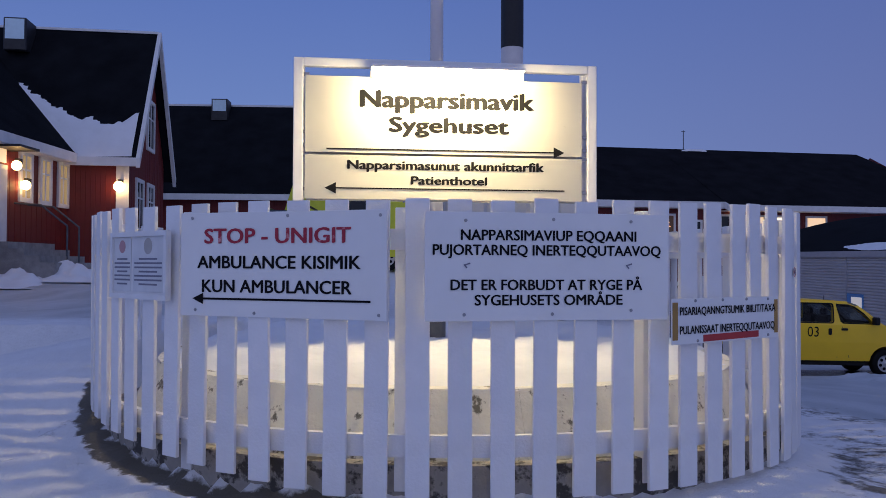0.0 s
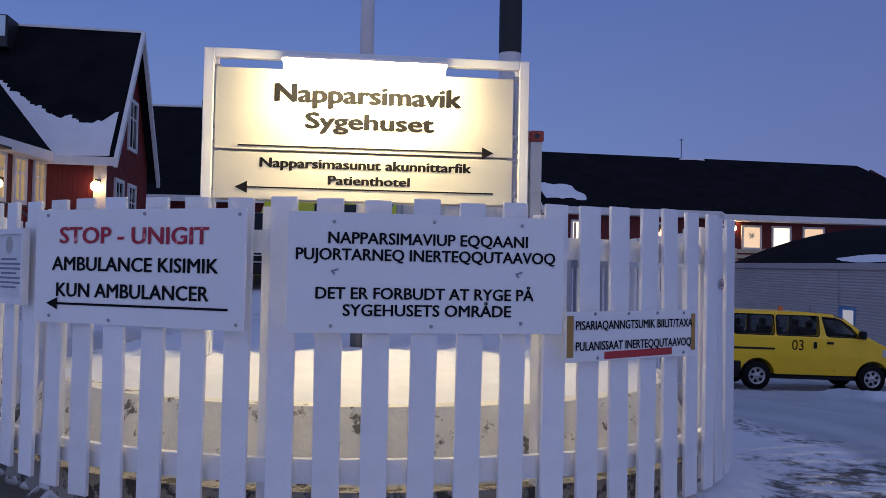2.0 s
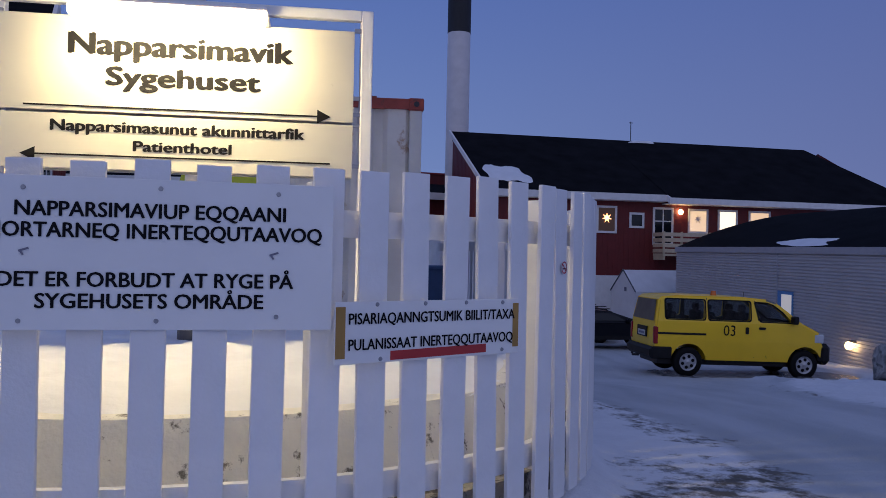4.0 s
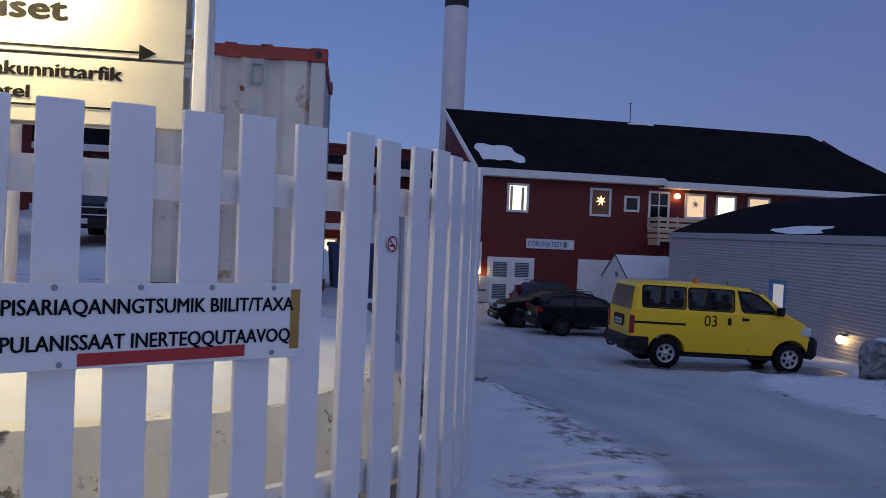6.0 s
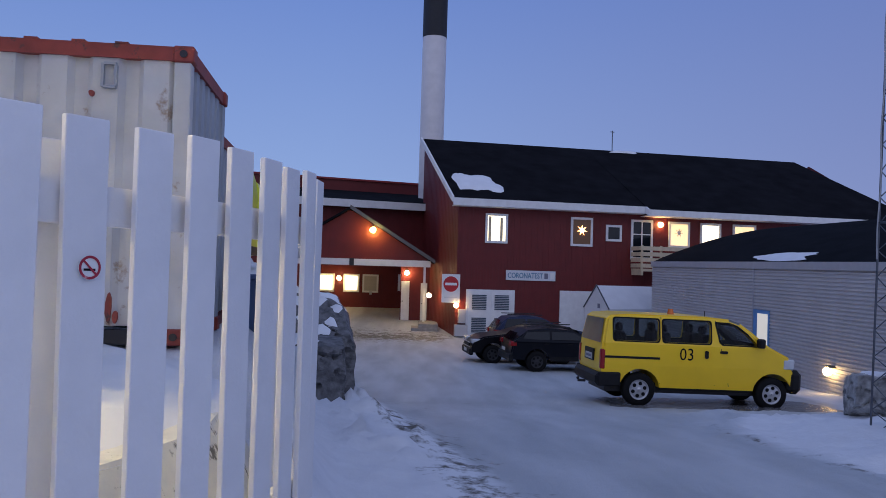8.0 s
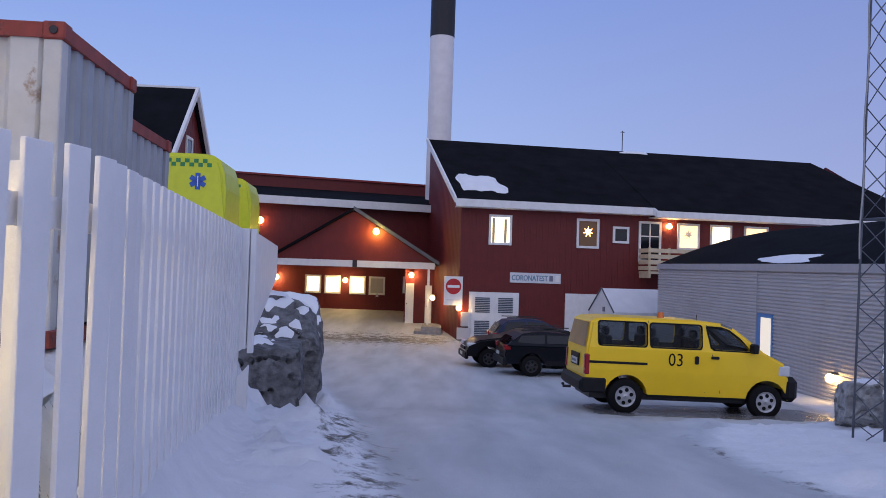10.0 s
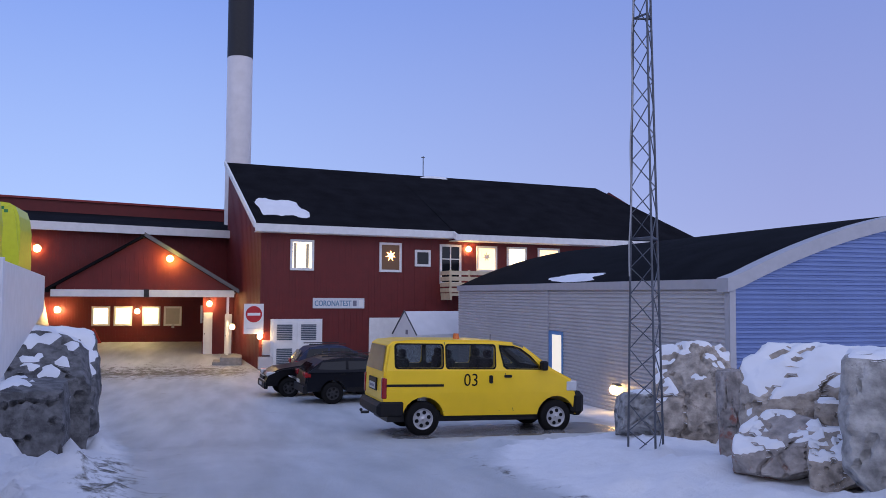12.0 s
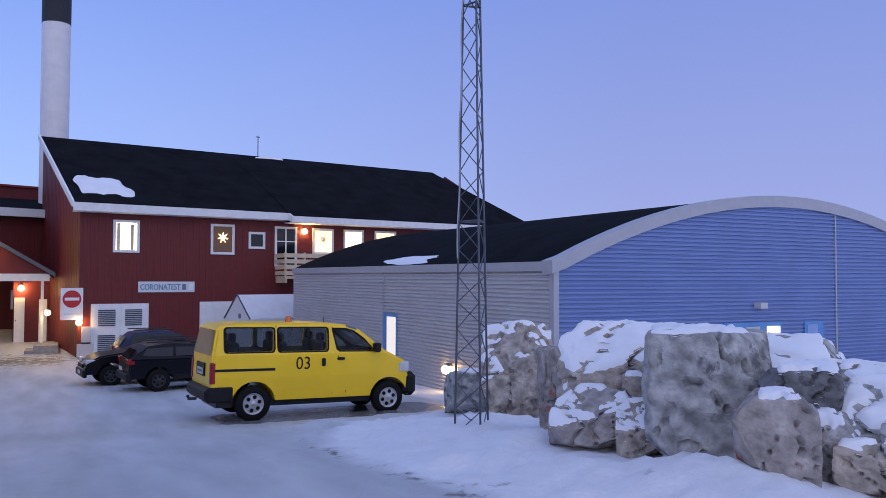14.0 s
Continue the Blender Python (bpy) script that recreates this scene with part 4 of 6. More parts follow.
boxpart("ridge_board", (-14, GW / 2 - 0.05, GA - 0.02), (0.3, GW / 2 + 0.05, GA + 0.06), TRIM, house)
boxpart("fascia", (-14, -0.36, GE - 0.62), (0.3, -0.30, GE - 0.36), TRIM, house)
boxpart("corner_board", (-0.35, -0.05, 0.8), (0.02, 0.0, GE - 0.5), TRIM, house)
for v, z0, w, h in ((2.45, 5.3, 1.2, 1.75), (0.9, 2.5, 1.1, 1.7), (2.6, 2.5, 1.1, 1.7)):
    wv = window(house, 0, z0, w, h, None, 0, 0.12, True)
    wv.matrix_basis = pose(0.02, v, z0, 0, 0, 90)
cz = house.matrix_basis
pl = cz @ Vector((-0.2, -0.15, 3.80))
wall_lamp(pl.x, pl.y, pl.z, PORCH_LAMP, 0.16)
skl = new("roof_window")
skl.parent = house
skl["label"] = "raised roof window, sky brightness painted on its pane"
bm = bmesh.new()
box(bm, (-4.28, 1.75, 8.3), (-3.58, 2.7, 9.36), None, 0.03)
part("box", bm, DARK, skl)
# the pane's pale colour stands in for sky light coming through the glass
boxpart("pane", (-4.22, 1.73, 8.66), (-3.64, 1.748, 9.31), material("painted_sky_pane", (0.62, 0.80, 0.88), 0.1, 0.05), skl)


def house_roof(u, v):
    return GE - 0.35 + (v + 0.3) * (GA - GE + 0.35) / (GW / 2 + 0.3)


bm = bmesh.new()
g = {}
for i in range(49):
    for j in range(31):
        u, v = -5.6 + 5.75 * i / 48, -0.32 + 2.9 * j / 30
        top = lerp_table(((-5.6, 2.45), (-4.4, 1.75), (-3.0, 1.05), (-1.6, 0.60), (-0.5, 0.48), (0.15, 0.72)), u) + 0.10 * noise.fractal((u * 2.5, v, 3), 0.9, 2, 3)
        low = lerp_table(((-5.6, 2.5), (-1.9, -0.35), (0.2, -0.4)), u)
        h = 0.17 * smooth_step(0.0, 0.16, min(top - v, v - low)) - 0.02
        g[i, j] = bm.verts.new((u, v, house_roof(u, v) + h))
for i in range(48):
    for j in range(30):
        bm.faces.new((g[i, j], g[i + 1, j], g[i + 1, j + 1], g[i, j + 1]))
hs = part("roof_snow", bm, SNOW, None, "", True)
hs.matrix_basis = house.matrix_basis
tagged(hs, "wedge of snow lying in the roof valley and eaves", "snow", kind="stuff")
# entrance wing that comes forward
porch = thing("entrance_wing", pose(-11.35, 25.3, 0), "lit red entrance wing with white windows", "house")
bw = boarded(porch, 0, 10.0, lambda x: 0.9, lambda x: 4.6, 0.0)
bw.matrix_basis = pose(0, -10.0, 0, 0, 0, 90)
slab("roof", ((0.38, -10.2, 4.74), (0.38, 0.0, 4.74), (-3.0, 2.6, 8.1), (-3.0, -10.2, 8.1)), 0.12, ROOF, porch)
boxpart("fascia", (0.36, -10.2, 4.48), (0.42, -0.05, 4.76), TRIM, porch)
boxpart("soffit", (0.02, -10.2, 4.46), (0.36, 0.0, 4.49), TRIM, porch)
for v in (0.75, 1.85, 2.95):
    wv = window(porch, 0, 0, 0.72, 1.38, WINHOUSE, 0, 0.12, True)
    wv.matrix_basis = pose(0.02, -v - 0.4, 3.12, 0, 0, 90)
dr = boxpart("door", (0, -0.05, 0), (0.95, 0.0, 2.05), TRIM, porch, "white entrance door")
dr.matrix_basis = pose(0.02, -4.95, 1.95, 0, 0, 90)
dr = boxpart("fanlight", (0.1, -0.07, 2.1), (0.85, -0.03, 2.45), WINLIT, porch, "lit pane over the door")
dr.matrix_basis = pose(0.02, -4.95, 1.95, 0, 0, 90)
boxpart("door_canopy", (0, -4.7, 4.40), (0.75, -3.7, 4.46), DARK, porch)
for v, z in ((3.75, 4.02), (3.27, 3.55)):
    pl = porch.matrix_basis @ Vector((0.22, -v, z))
    wall_lamp(pl.x, pl.y, pl.z, PORCH_LAMP, 0.13)
rail_t = thing("handrail", porch.matrix_basis @ pose(0, 0, 0), "grey steel handrail by the entrance steps", "handrail")
for v in (3.0, 3.7):
    bm = bmesh.new()
    cyl(bm, (0.1, -v, 3.05), (0.8, -v, 3.0), 0.025)
    cyl(bm, (0.8, -v, 3.0), (1.5, -v, 2.45), 0.025)
    part("bar", bm, GALV, rail_t)
    bm = bmesh.new()
    cyl(bm, (1.5, -v, 2.45), (1.5, -v, 1.2), 0.025)
    part("upright", bm, GALV, rail_t)
st = thing("door_steps", porch.matrix_basis @ pose(0, 0, 0), "grey entrance steps dusted with snow", "steps")
for i in range(4):
    boxpart("step", (0.03, -5.2 + 0.03 * i, 0.9 + 0.02 * i), (1.9 - 0.4 * i, -2.6 - 0.03 * i, 1.32 + 0.17 * (i + 1)), CONCG, st)

# ploughed snow by the entrance
for sx0, sy0, sw, sd, sh, sd0 in ((-9.3, 20.8, 1.5, 1.6, 0.42, 31), (-8.2, 22.6, 1.6, 1.4, 0.38, 32), (-10.2, 19.2, 1.3, 1.5, 0.45, 33), (-8.9, 24.2, 1.4, 1.0, 0.45, 34)):
    bm = bmesh.new()
    gz = ground_z(sx0, sy0)
    g = {}
    for i in range(29):
        for j in range(29):
            u, v = i / 14 - 1, j / 14 - 1
            r_ = math.hypot(u, v) + 0.25 * noise.noise((u * 2 + sd0, v * 2, 1))
            hgt = sh * smooth_step(1.0, 0.15, r_) * (0.75 + 0.6 * noise.fractal((u * 3, v * 3, sd0), 0.8, 2.1, 4)) - 0.06
            g[i, j] = bm.verts.new((u * sw, v * sd, hgt))
    for i in range(28):
        for j in range(28):
            bm.faces.new((g[i, j], g[i + 1, j], g[i + 1, j + 1], g[i, j + 1]))
    so = part("snow_heap", bm, SNOW, None, "", True)
    so.matrix_basis = pose(sx0, sy0, gz - 0.02)
    tagged(so, "heap of ploughed snow beside the steps", "snow", kind="stuff")

long_house = thing("long_house", pose(-6.4, 40.0, 0, 0, 0, 3), "long dark red house with a black roof", "house")
LE, LR, LD = 4.65, 9.15, 4.6
boarded(long_house, -18, 0, lambda x: 0.6, lambda x: LE, -LD)
g3 = boarded(long_house, 0, 2 * LD, lambda x: 0.6, lambda x: LE + (LR - LE) * (1 - abs(x - LD) / LD) * 0.98, 0.0, name="gable_wall")
g3.matrix_basis = pose(0, -LD, 0, 0, 0, 90)
slab("roof", ((-18, -LD - 0.35, LE - 0.2), (0.25, -LD - 0.35, LE - 0.2), (0.25, 0, LR), (-18, 0, LR)), 0.14, ROOF, long_house)
slab("roof", ((-18, 0, LR), (0.25, 0, LR), (0.25, LD + 0.35, LE - 0.2), (-18, LD + 0.35, LE - 0.2)), 0.14, ROOF, long_house)
for s in (-1, 1):
    slab("verge", ((0.22, (LD + 0.4) * s, LE - 0.2), (0.36, (LD + 0.4) * s, LE - 0.2), (0.36, 0, LR + 0.05), (0.22, 0, LR + 0.05)), 0.3, TRIM, long_house)
boxpart("ridge_board", (-18, -0.05, LR - 0.04), (0.25, 0.05, LR + 0.05), TRIM, long_house)
boxpart("fascia", (-18, -LD - 0.42, LE - 0.45), (0.25, -LD - 0.35, LE - 0.19), TRIM, long_house)
wv = window(long_house, 0, 0, 1.1, 1.4, None, 0, 0.12)
wv.matrix_basis = pose(0.02, -0.6, 5.6, 0, 0, 90)
boxpart("roof_window", (-4.62, -0.95, 8.3), (-3.88, -0.05, 9.30), DARK, long_house, "raised roof window")
# sky brightness is put into this pane's base colour
boxpart("pane", (-4.56, -0.97, 8.72), (-3.94, -0.95, 9.25), material("painted_sky_glass", (0.62, 0.80, 0.88), 0.1, 0.05), long_house, "pane painted with the sky's brightness")

# ---- the metal hall with the arched roof ----
hall = thing("arched_hall", pose(14.9, 20.07, 0, 0, 0, 3.4) @ Matrix(((1, 0, 0, 0), (0, 1, 0, 0), (0, 0.02, 1, 0), (0, 0, 0, 1))), "corrugated metal hall, grey and blue, with an arched black roof", "building")
HW, HL, HE, HR = 15.2, 18.46, 1.86, 1.80


def hall_arc(s):
    return HE + HR * (1 - ((s - HW / 2) / (HW / 2)) ** 2)


def siding(name, length, z0, z1, pitch, mat, put, spans=None):
    """Sheet siding with level ribs; put turns (along, out, z) into a place."""
    vs, fs = [], []
    rows = []
    z = z0
    while z < z1:
        for dz, out in ((0, 0.0), (0.30, 0.0), (0.42, 0.038), (0.86, 0.038)):
            rows.append((min(z + dz * pitch, z1), out))
        z += pitch
    for z, out in rows:
        a, b = spans(z) if spans else (0, length)
        vs += [put(a, out, z), put(b, out, z)]
    for i in range(len(rows) - 1):
        fs.append((2 * i, 2 * i + 1, 2 * i + 3, 2 * i + 2))
    me = bpy.data.meshes.new(name)
    me.from_pydata(vs, [], fs)
    me.materials.append(mat)
    ob = new(name, me)
    ob.parent = hall
    return ob


siding("side_wall", HL, -2.3, HE, 0.105, SIDEG, lambda a, o, z: (-o, a, z))


def arc_span(z):
    if z <= HE:
        return 0, HW
    k = HW / 2 * math.sqrt(max(0, 1 - (z - HE) / HR))
    return HW / 2 - k, HW / 2 + k


siding("end_wall", HW, -2.3, HE + HR, 0.105, SIDEB, lambda a, o, z: (a, -o, z), arc_span)
bm = bmesh.new()
prism(bm, [(0, -2.3)] + [(HW * i / 40, hall_arc(HW * i / 40) - 0.02) for i in range(41)] + [(HW, -2.3)], 0.04, 0.14, "y")
part("end_lining", bm, SIDEB, hall)
boxpart("side_lining", (0.03, 0.1, -2.3), (0.13, HL, HE), SIDEG, hall)
bm = bmesh.new()
rows = [[bm.verts.new((HW * i / 40, y, hall_arc(HW * i / 40) + h)) for i in range(41)] for y, h in ((0.0, 0.06), (HL + 0.1, 0.06), (HL + 0.1, -0.06), (0.0, -0.06))]
for r in range(4):
    for i in range(40):
        bm.faces.new((rows[r][i], rows[r][i + 1], rows[(r + 1) % 4][i + 1], rows[(r + 1) % 4][i]))
bmesh.ops.recalc_face_normals(bm, faces=bm.faces)
part("roof", bm, ROOF, hall)
bm = bmesh.new()
vs = []
for i in range(41):
    s = -0.12 + (HW + 0.24) * i / 40
    z = hall_arc(min(max(s, 0), HW))
    vs.append([bm.verts.new(p) for p in ((s, -0.10, z - 0.20), (s, -0.10, z + 0.10), (s, 0.30, z + 0.10), (s, 0.30, z - 0.20))])
for p, q in zip(vs, vs[1:]):
    for k in range(4):
        bm.faces.new((p[k], q[k], q[(k + 1) % 4], p[(k + 1) % 4]))
bm.faces.new(vs[0])
bm.faces.new(vs[-1][::-1])
bmesh.ops.recalc_face_normals(bm, faces=bm.faces)
part("gable_trim", bm, TRIMG, hall, "curved grey metal edge")
boxpart("eaves_trim", (-0.10, 0.0, HE - 0.14), (0.0, HL, HE + 0.08), TRIMG, hall)
boxpart("corner_trim", (-0.05, -0.05, -2.3), (0.10, -0.024, HE), TRIMG, hall)
boxpart("corner_trim", (-0.06, -0.02, -2.3), (-0.024, 0.12, HE), TRIMG, hall)
boxpart("sheet_joint", (-0.05, 9.2, -2.3), (-0.02, 9.25, HE), TRIMG, hall)
boxpart("sheet_joint", (9.5, -0.05, -2.3), (9.55, -0.02, hall_arc(9.5) - 0.1), TRIMG, hall)
hd = new("door")
hd.parent = hall
hd["label"] = "blue framed door with a pale lit pane"
boxpart("frame", (-0.06, 8.15, -1.4), (-0.02, 9.15, 0.45), TRIMB, hd)
boxpart("pane", (-0.075, 8.22, -1.1), (-0.05, 8.86, 0.34), glowing("pale_lit_pane", (1.0, 0.88, 0.62), 0.32), hd, "pale lit pane")
hb = new("entrance")
hb.parent = hall
hb["label"] = "blue framed entrance with yellow lit windows"
boxpart("frame", (5.2, -0.07, -1.8), (7.3, -0.02, 0.44), TRIMB, hb)
for x0, x1, mt in ((5.28, 5.72, WINLIT), (5.95, 6.45, SIDEG), (6.72, 7.2, WINLIT)):
    boxpart("pane", (x0, -0.09, -1.0), (x1, -0.065, 0.33), mt, hb)
boxpart("blue_door", (8.2, -0.06, -1.8), (8.95, -0.024, 0.42), TRIMB, hall, "blue door")
boxpart("pane", (8.3, -0.075, -1.0), (8.7, -0.06, 0.34), material("pale_blue_pane", (0.25, 0.36, 0.62), 0.3, 0.05), hall)
boxpart("floodlight", (6.3, -0.25, 0.80), (6.55, -0.02, 0.95), SIDEG, hall)
lm = hall.matrix_basis @ Vector((-0.06, 4.7, -0.92))
fl = thing("wall_lamp", pose(lm.x, lm.y, lm.z, 0, 0, -90), "glowing bulkhead lamp low on the hall wall", "lamp", "outdoor wall lamps")
bm = bmesh.new()
ball(bm, (0, -0.13, 0), 0.12)
part("globe", bm, glowing("warm_bulkhead_globe", (1.0, 0.62, 0.22), 16.0), fl, "", True)
boxpart("bracket", (-0.09, -0.14, 0.10), (0.09, 0.05, 0.16), GALV, fl)
roof_snow("roof_snow", 0.0, 0.9, 6.0, 10.5, 12, hall.matrix_basis, lambda u, v: hall_arc(u) + 0.05, 0.05)

# ---- the white tent and its board ----
tent = thing("tent", pose(11.75, 40.0, ground_z(11.8, 40) - 0.05, 0, 0, 22), "small white canvas gable tent", "tent")
bm = bmesh.new()
prism(bm, ((-0.95, 0), (0.95, 0), (0.95, 1.75), (0, 2.75), (-0.95, 1.75)), 0, 4.5, "x")
part("canvas", bm, TENT, tent)
bm = bmesh.new()
for s in (-1, 1):
    cyl(bm, (-0.02, 0, 2.77), (-0.02, s * 0.98, 1.74), 0.03, None, 8)
part("edge_pole", bm, GALV, tent)
boxpart("mark", (-0.03, -0.28, 1.75), (-0.012, -0.12, 1.95), GREYINK, tent)

# ---- containers behind the fence ----


def container(m, w, d, h, label):
    t = thing("shipping_container", m, label, "container", "shipping containers")
    def sheet(name, length, put, mat, pitch=0.38):
        vs, fs, rows = [], [], []
        x = 0.1
        while x < length - 0.1:
            for dx, o in ((0, 0.0), (0.5, 0.0), (0.62, 0.05), (0.88, 0.05)):
                rows.append((min(x + dx * pitch, length - 0.1), o))
            x += pitch
        for x, o in rows:
            vs += [put(x, o, 0.14), put(x, o, h - 0.11)]
        for i in range(len(rows) - 1):
            fs.append((2 * i, 2 * i + 2, 2 * i + 3, 2 * i + 1))
        me = bpy.data.meshes.new(name)
        me.from_pydata(vs, [], fs)
        me.materials.append(mat)
        ob = new(name, me)
        ob.parent = t
    sheet("front_sheet", w, lambda x, o, z: (x, 0.02 + o, z), CONT)
    sheet("side_sheet", d, lambda x, o, z: (w - 0.02 - o, x, z), CONTG, 0.26)
    sheet("side_sheet", d, lambda x, o, z: (0.02 + o, x, z), CONTG, 0.26)
    boxpart("back_sheet", (0.05, d - 0.06, 0.1), (w - 0.05, d - 0.02, h - 0.1), CONTG, t)
    boxpart("roof_sheet", (0.05, 0.05, h - 0.08), (w - 0.05, d - 0.05, h - 0.03), CONTG, t)
    for x in (0, w - 0.13):
        for y in (0, d - 0.13):
            boxpart("corner_post", (x, y, 0.12), (x + 0.13, y + 0.13, h - 0.12), CONT if y == 0 else CONTG, t, "", 0.008)
            for z in (0, h - 0.12):
                boxpart("corner_casting", (x - 0.01, y - 0.01, z), (x + 0.15, y + 0.14, z + 0.13), RUST, t, "", 0.012)
                if y == 0:
                    bm = bmesh.new()
                    cyl(bm, (x + 0.07, -0.02, z + 0.065), (x + 0.07, 0.05, z + 0.065), 0.03, None, 12)
                    part("casting_hole", bm, DARK, t)
    for z in (0.0, h - 0.11):
        boxpart("front_rail", (0.14, 0.0, z), (w - 0.14, 0.1, z + 0.11), RUST if z else DARK, t)
        for x in (0, w - 0.08):
            boxpart("side_rail", (x, 0.13, z), (x + 0.08, d - 0.13, z + 0.11), RUST, t)
    return t


c1 = container(pose(0.204, 9.925, 0.80, 0, 0, 4.5), 1.60, 1.79, 2.32, "small white shipping container with a rusty red frame")
bm = bmesh.new()
for lo, hi in (((0.93, -0.02, 1.98), (0.95, 0.03, 2.16)), ((1.03, -0.02, 1.99), (1.05, 0.03, 2.15)), ((0.95, -0.02, 1.97), (1.04, 0.03, 1.99)), ((0.95, -0.02, 2.15), (1.04, 0.03, 2.17))):
    box(bm, lo, hi)
part("lashing_ring", bm, CONTG, c1, "grey steel lashing ring")
for x in (0.35, 0.70, 1.02):
    boxpart("rail_lug", (x, -0.005, 2.32), (x + 0.10, 0.08, 2.335), RUST, c1)
for x, z, hh in ((0.62, 0.16, 0.20), (0.66, 0.16, 0.12), (1.05, 0.16, 0.24), (1.12, 0.95, 0.16), (1.10, 0.16, 0.10), (0.50, 1.25, 0.05), (0.86, 1.90, 0.05)):
    bm = bmesh.new()
    pts = [(x + 0.035 * math.cos(a_ * 0.7) * (0.5 + 0.5 * abs(noise.noise((x * 9, a_, z)))), z + hh * (0.5 + 0.5 * math.sin(a_ * 0.7))) for a_ in range(9)]
    prism(bm, pts, -0.006, 0.022, "y")
    part("rust_scab", bm, RUST, c1, "dark rust eaten through the paint")
container(pose(0.02, 11.90, 0.78, 0, 0, 4.5), 1.50, 1.75, 2.06, "grey shipping container standing behind the white one")


# ---- vehicles ----
def wheel(parent, x, y, r, side, w=0.2, metal=None):
    """A wheel with its tyre and rim; side is -1 where it faces -y."""
    metal = metal or RIM
    wh = new("wheel")
    wh.parent = parent
    wh.matrix_basis = pose(x, y, r)
    bm = bmesh.new()
    seg = 28
    prof = ((r * 0.62, -w / 2), (r * 0.92, -w / 2), (r, -w * 0.3), (r, w * 0.3), (r * 0.92, w / 2), (r * 0.62, w / 2))
    rings = [[bm.verts.new((p * math.cos(2 * math.pi * i / seg), q, p * math.sin(2 * math.pi * i / seg))) for p, q in prof] for i in range(seg)]
    for i in range(seg):
        a, b = rings[i], rings[(i + 1) % seg]
        for k in range(5):
            bm.faces.new((a[k], b[k], b[k + 1], a[k + 1]))
    bmesh.ops.recalc_face_normals(bm, faces=bm.faces)
    part("tyre", bm, RUBBER, wh, "", True)
    bm = bmesh.new()
    y0 = side * w * 0.30
    cyl(bm, (0, y0, 0), (0, -side * w * 0.4, 0), r * 0.64, None, 24)
    part("rim_dish", bm, PLAST, wh)
    bm = bmesh.new()
    ys = side * w
    for q0, q1, y0_, y1_ in ((0.56, 0.60, 0.46, 0.47), (0.50, 0.56, 0.36, 0.46), (0.16, 0.50, 0.40, 0.36), (0.02, 0.16, 0.47, 0.40)):
        a = [bm.verts.new((r * q0 * math.cos(2 * math.pi * i / 24), ys * y0_, r * q0 * math.sin(2 * math.pi * i / 24))) for i in range(24)]
        b = [bm.verts.new((r * q1 * math.cos(2 * math.pi * i / 24), ys * y1_, r * q1 * math.sin(2 * math.pi * i / 24))) for i in range(24)]
        for i in range(24):
            bm.faces.new((a[i], a[(i + 1) % 24], b[(i + 1) % 24], b[i]))
    bmesh.ops.recalc_face_normals(bm, faces=bm.faces)
    rim = part("rim", bm, metal, wh)
    for k in range(6):
        t_ = 2 * math.pi * k / 6 + 0.3
        bm = bmesh.new()
        cyl(bm, (r * 0.37 * math.cos(t_), ys * 0.34, r * 0.37 * math.sin(t_)), (r * 0.37 * math.cos(t_), ys * 0.405, r * 0.37 * math.sin(t_)), r * 0.115, None, 10)
        part("vent_hole", bm, RUBBER, rim)
    return wh


def car_body(outline, width, belt, lean, arches, r, mat, parent, name="body"):
    """A body from its side outline, with wheel arches cut out and sides that lean in above the belt."""
    pts = []
    low = outline[0][1]
    for x, z in outline:
        pts.append((x, z))
    for ax in sorted(arches, reverse=True):
        span = math.sqrt(max(0.01, r * r - (low - 0.36) ** 2))
        for i in range(11):
            a = math.asin((low - 0.36) / r) + (math.pi - 2 * math.asin((low - 0.36) / r)) * i / 10
            pts.append((ax + r * math.cos(a), 0.36 + r * math.sin(a)))
    bm = bmesh.new()
    prism(bm, pts, 0, width, "y")
    bmesh.ops.bisect_plane(bm, geom=bm.verts[:] + bm.edges[:] + bm.faces[:], plane_co=(0, 0, belt), plane_no=(0, 0, 1))
    bmesh.ops.bisect_plane(bm, geom=bm.verts[:] + bm.edges[:] + bm.faces[:], plane_co=(0, 0, belt - 0.45), plane_no=(0, 0, 1))
    for v in bm.verts:
        s = 1 if v.co.y < width / 2 else -1
        v.co.y += s * (max(0.0, v.co.z - belt) * lean + max(0.0, belt - 0.45 - v.co.z) * 0.06)
    sharp = [e for e in bm.edges if len(e.link_faces) == 2 and e.calc_face_angle(0) > 0.9 and max(v.co.z for v in e.verts) > 0.9]
    bmesh.ops.bevel(bm, geom=sharp, offset=0.05, segments=3, affect="EDGES")
    return part(name, bm, mat, parent)


def side_panel(parent, name, outline, y_of, mat, off=0.006, thick=0.012, far=None):
    """A flat-fitting panel on the near flank (and the far one where its width is given)."""
    bm = bmesh.new()
    a = [bm.verts.new((x, y_of(z) - off, z)) for x, z in outline]
    b = [bm.verts.new((x, y_of(z) + thick, z)) for x, z in outline]
    k = len(outline)
    bm.faces.new(a)
    bm.faces.new(b[::-1])
    for i in range(k):
        bm.faces.new((a[i], b[i], b[(i + 1) % k], a[(i + 1) % k]))
    bmesh.ops.recalc_face_normals(bm, faces=bm.faces)
    return part(name, bm, mat, parent)


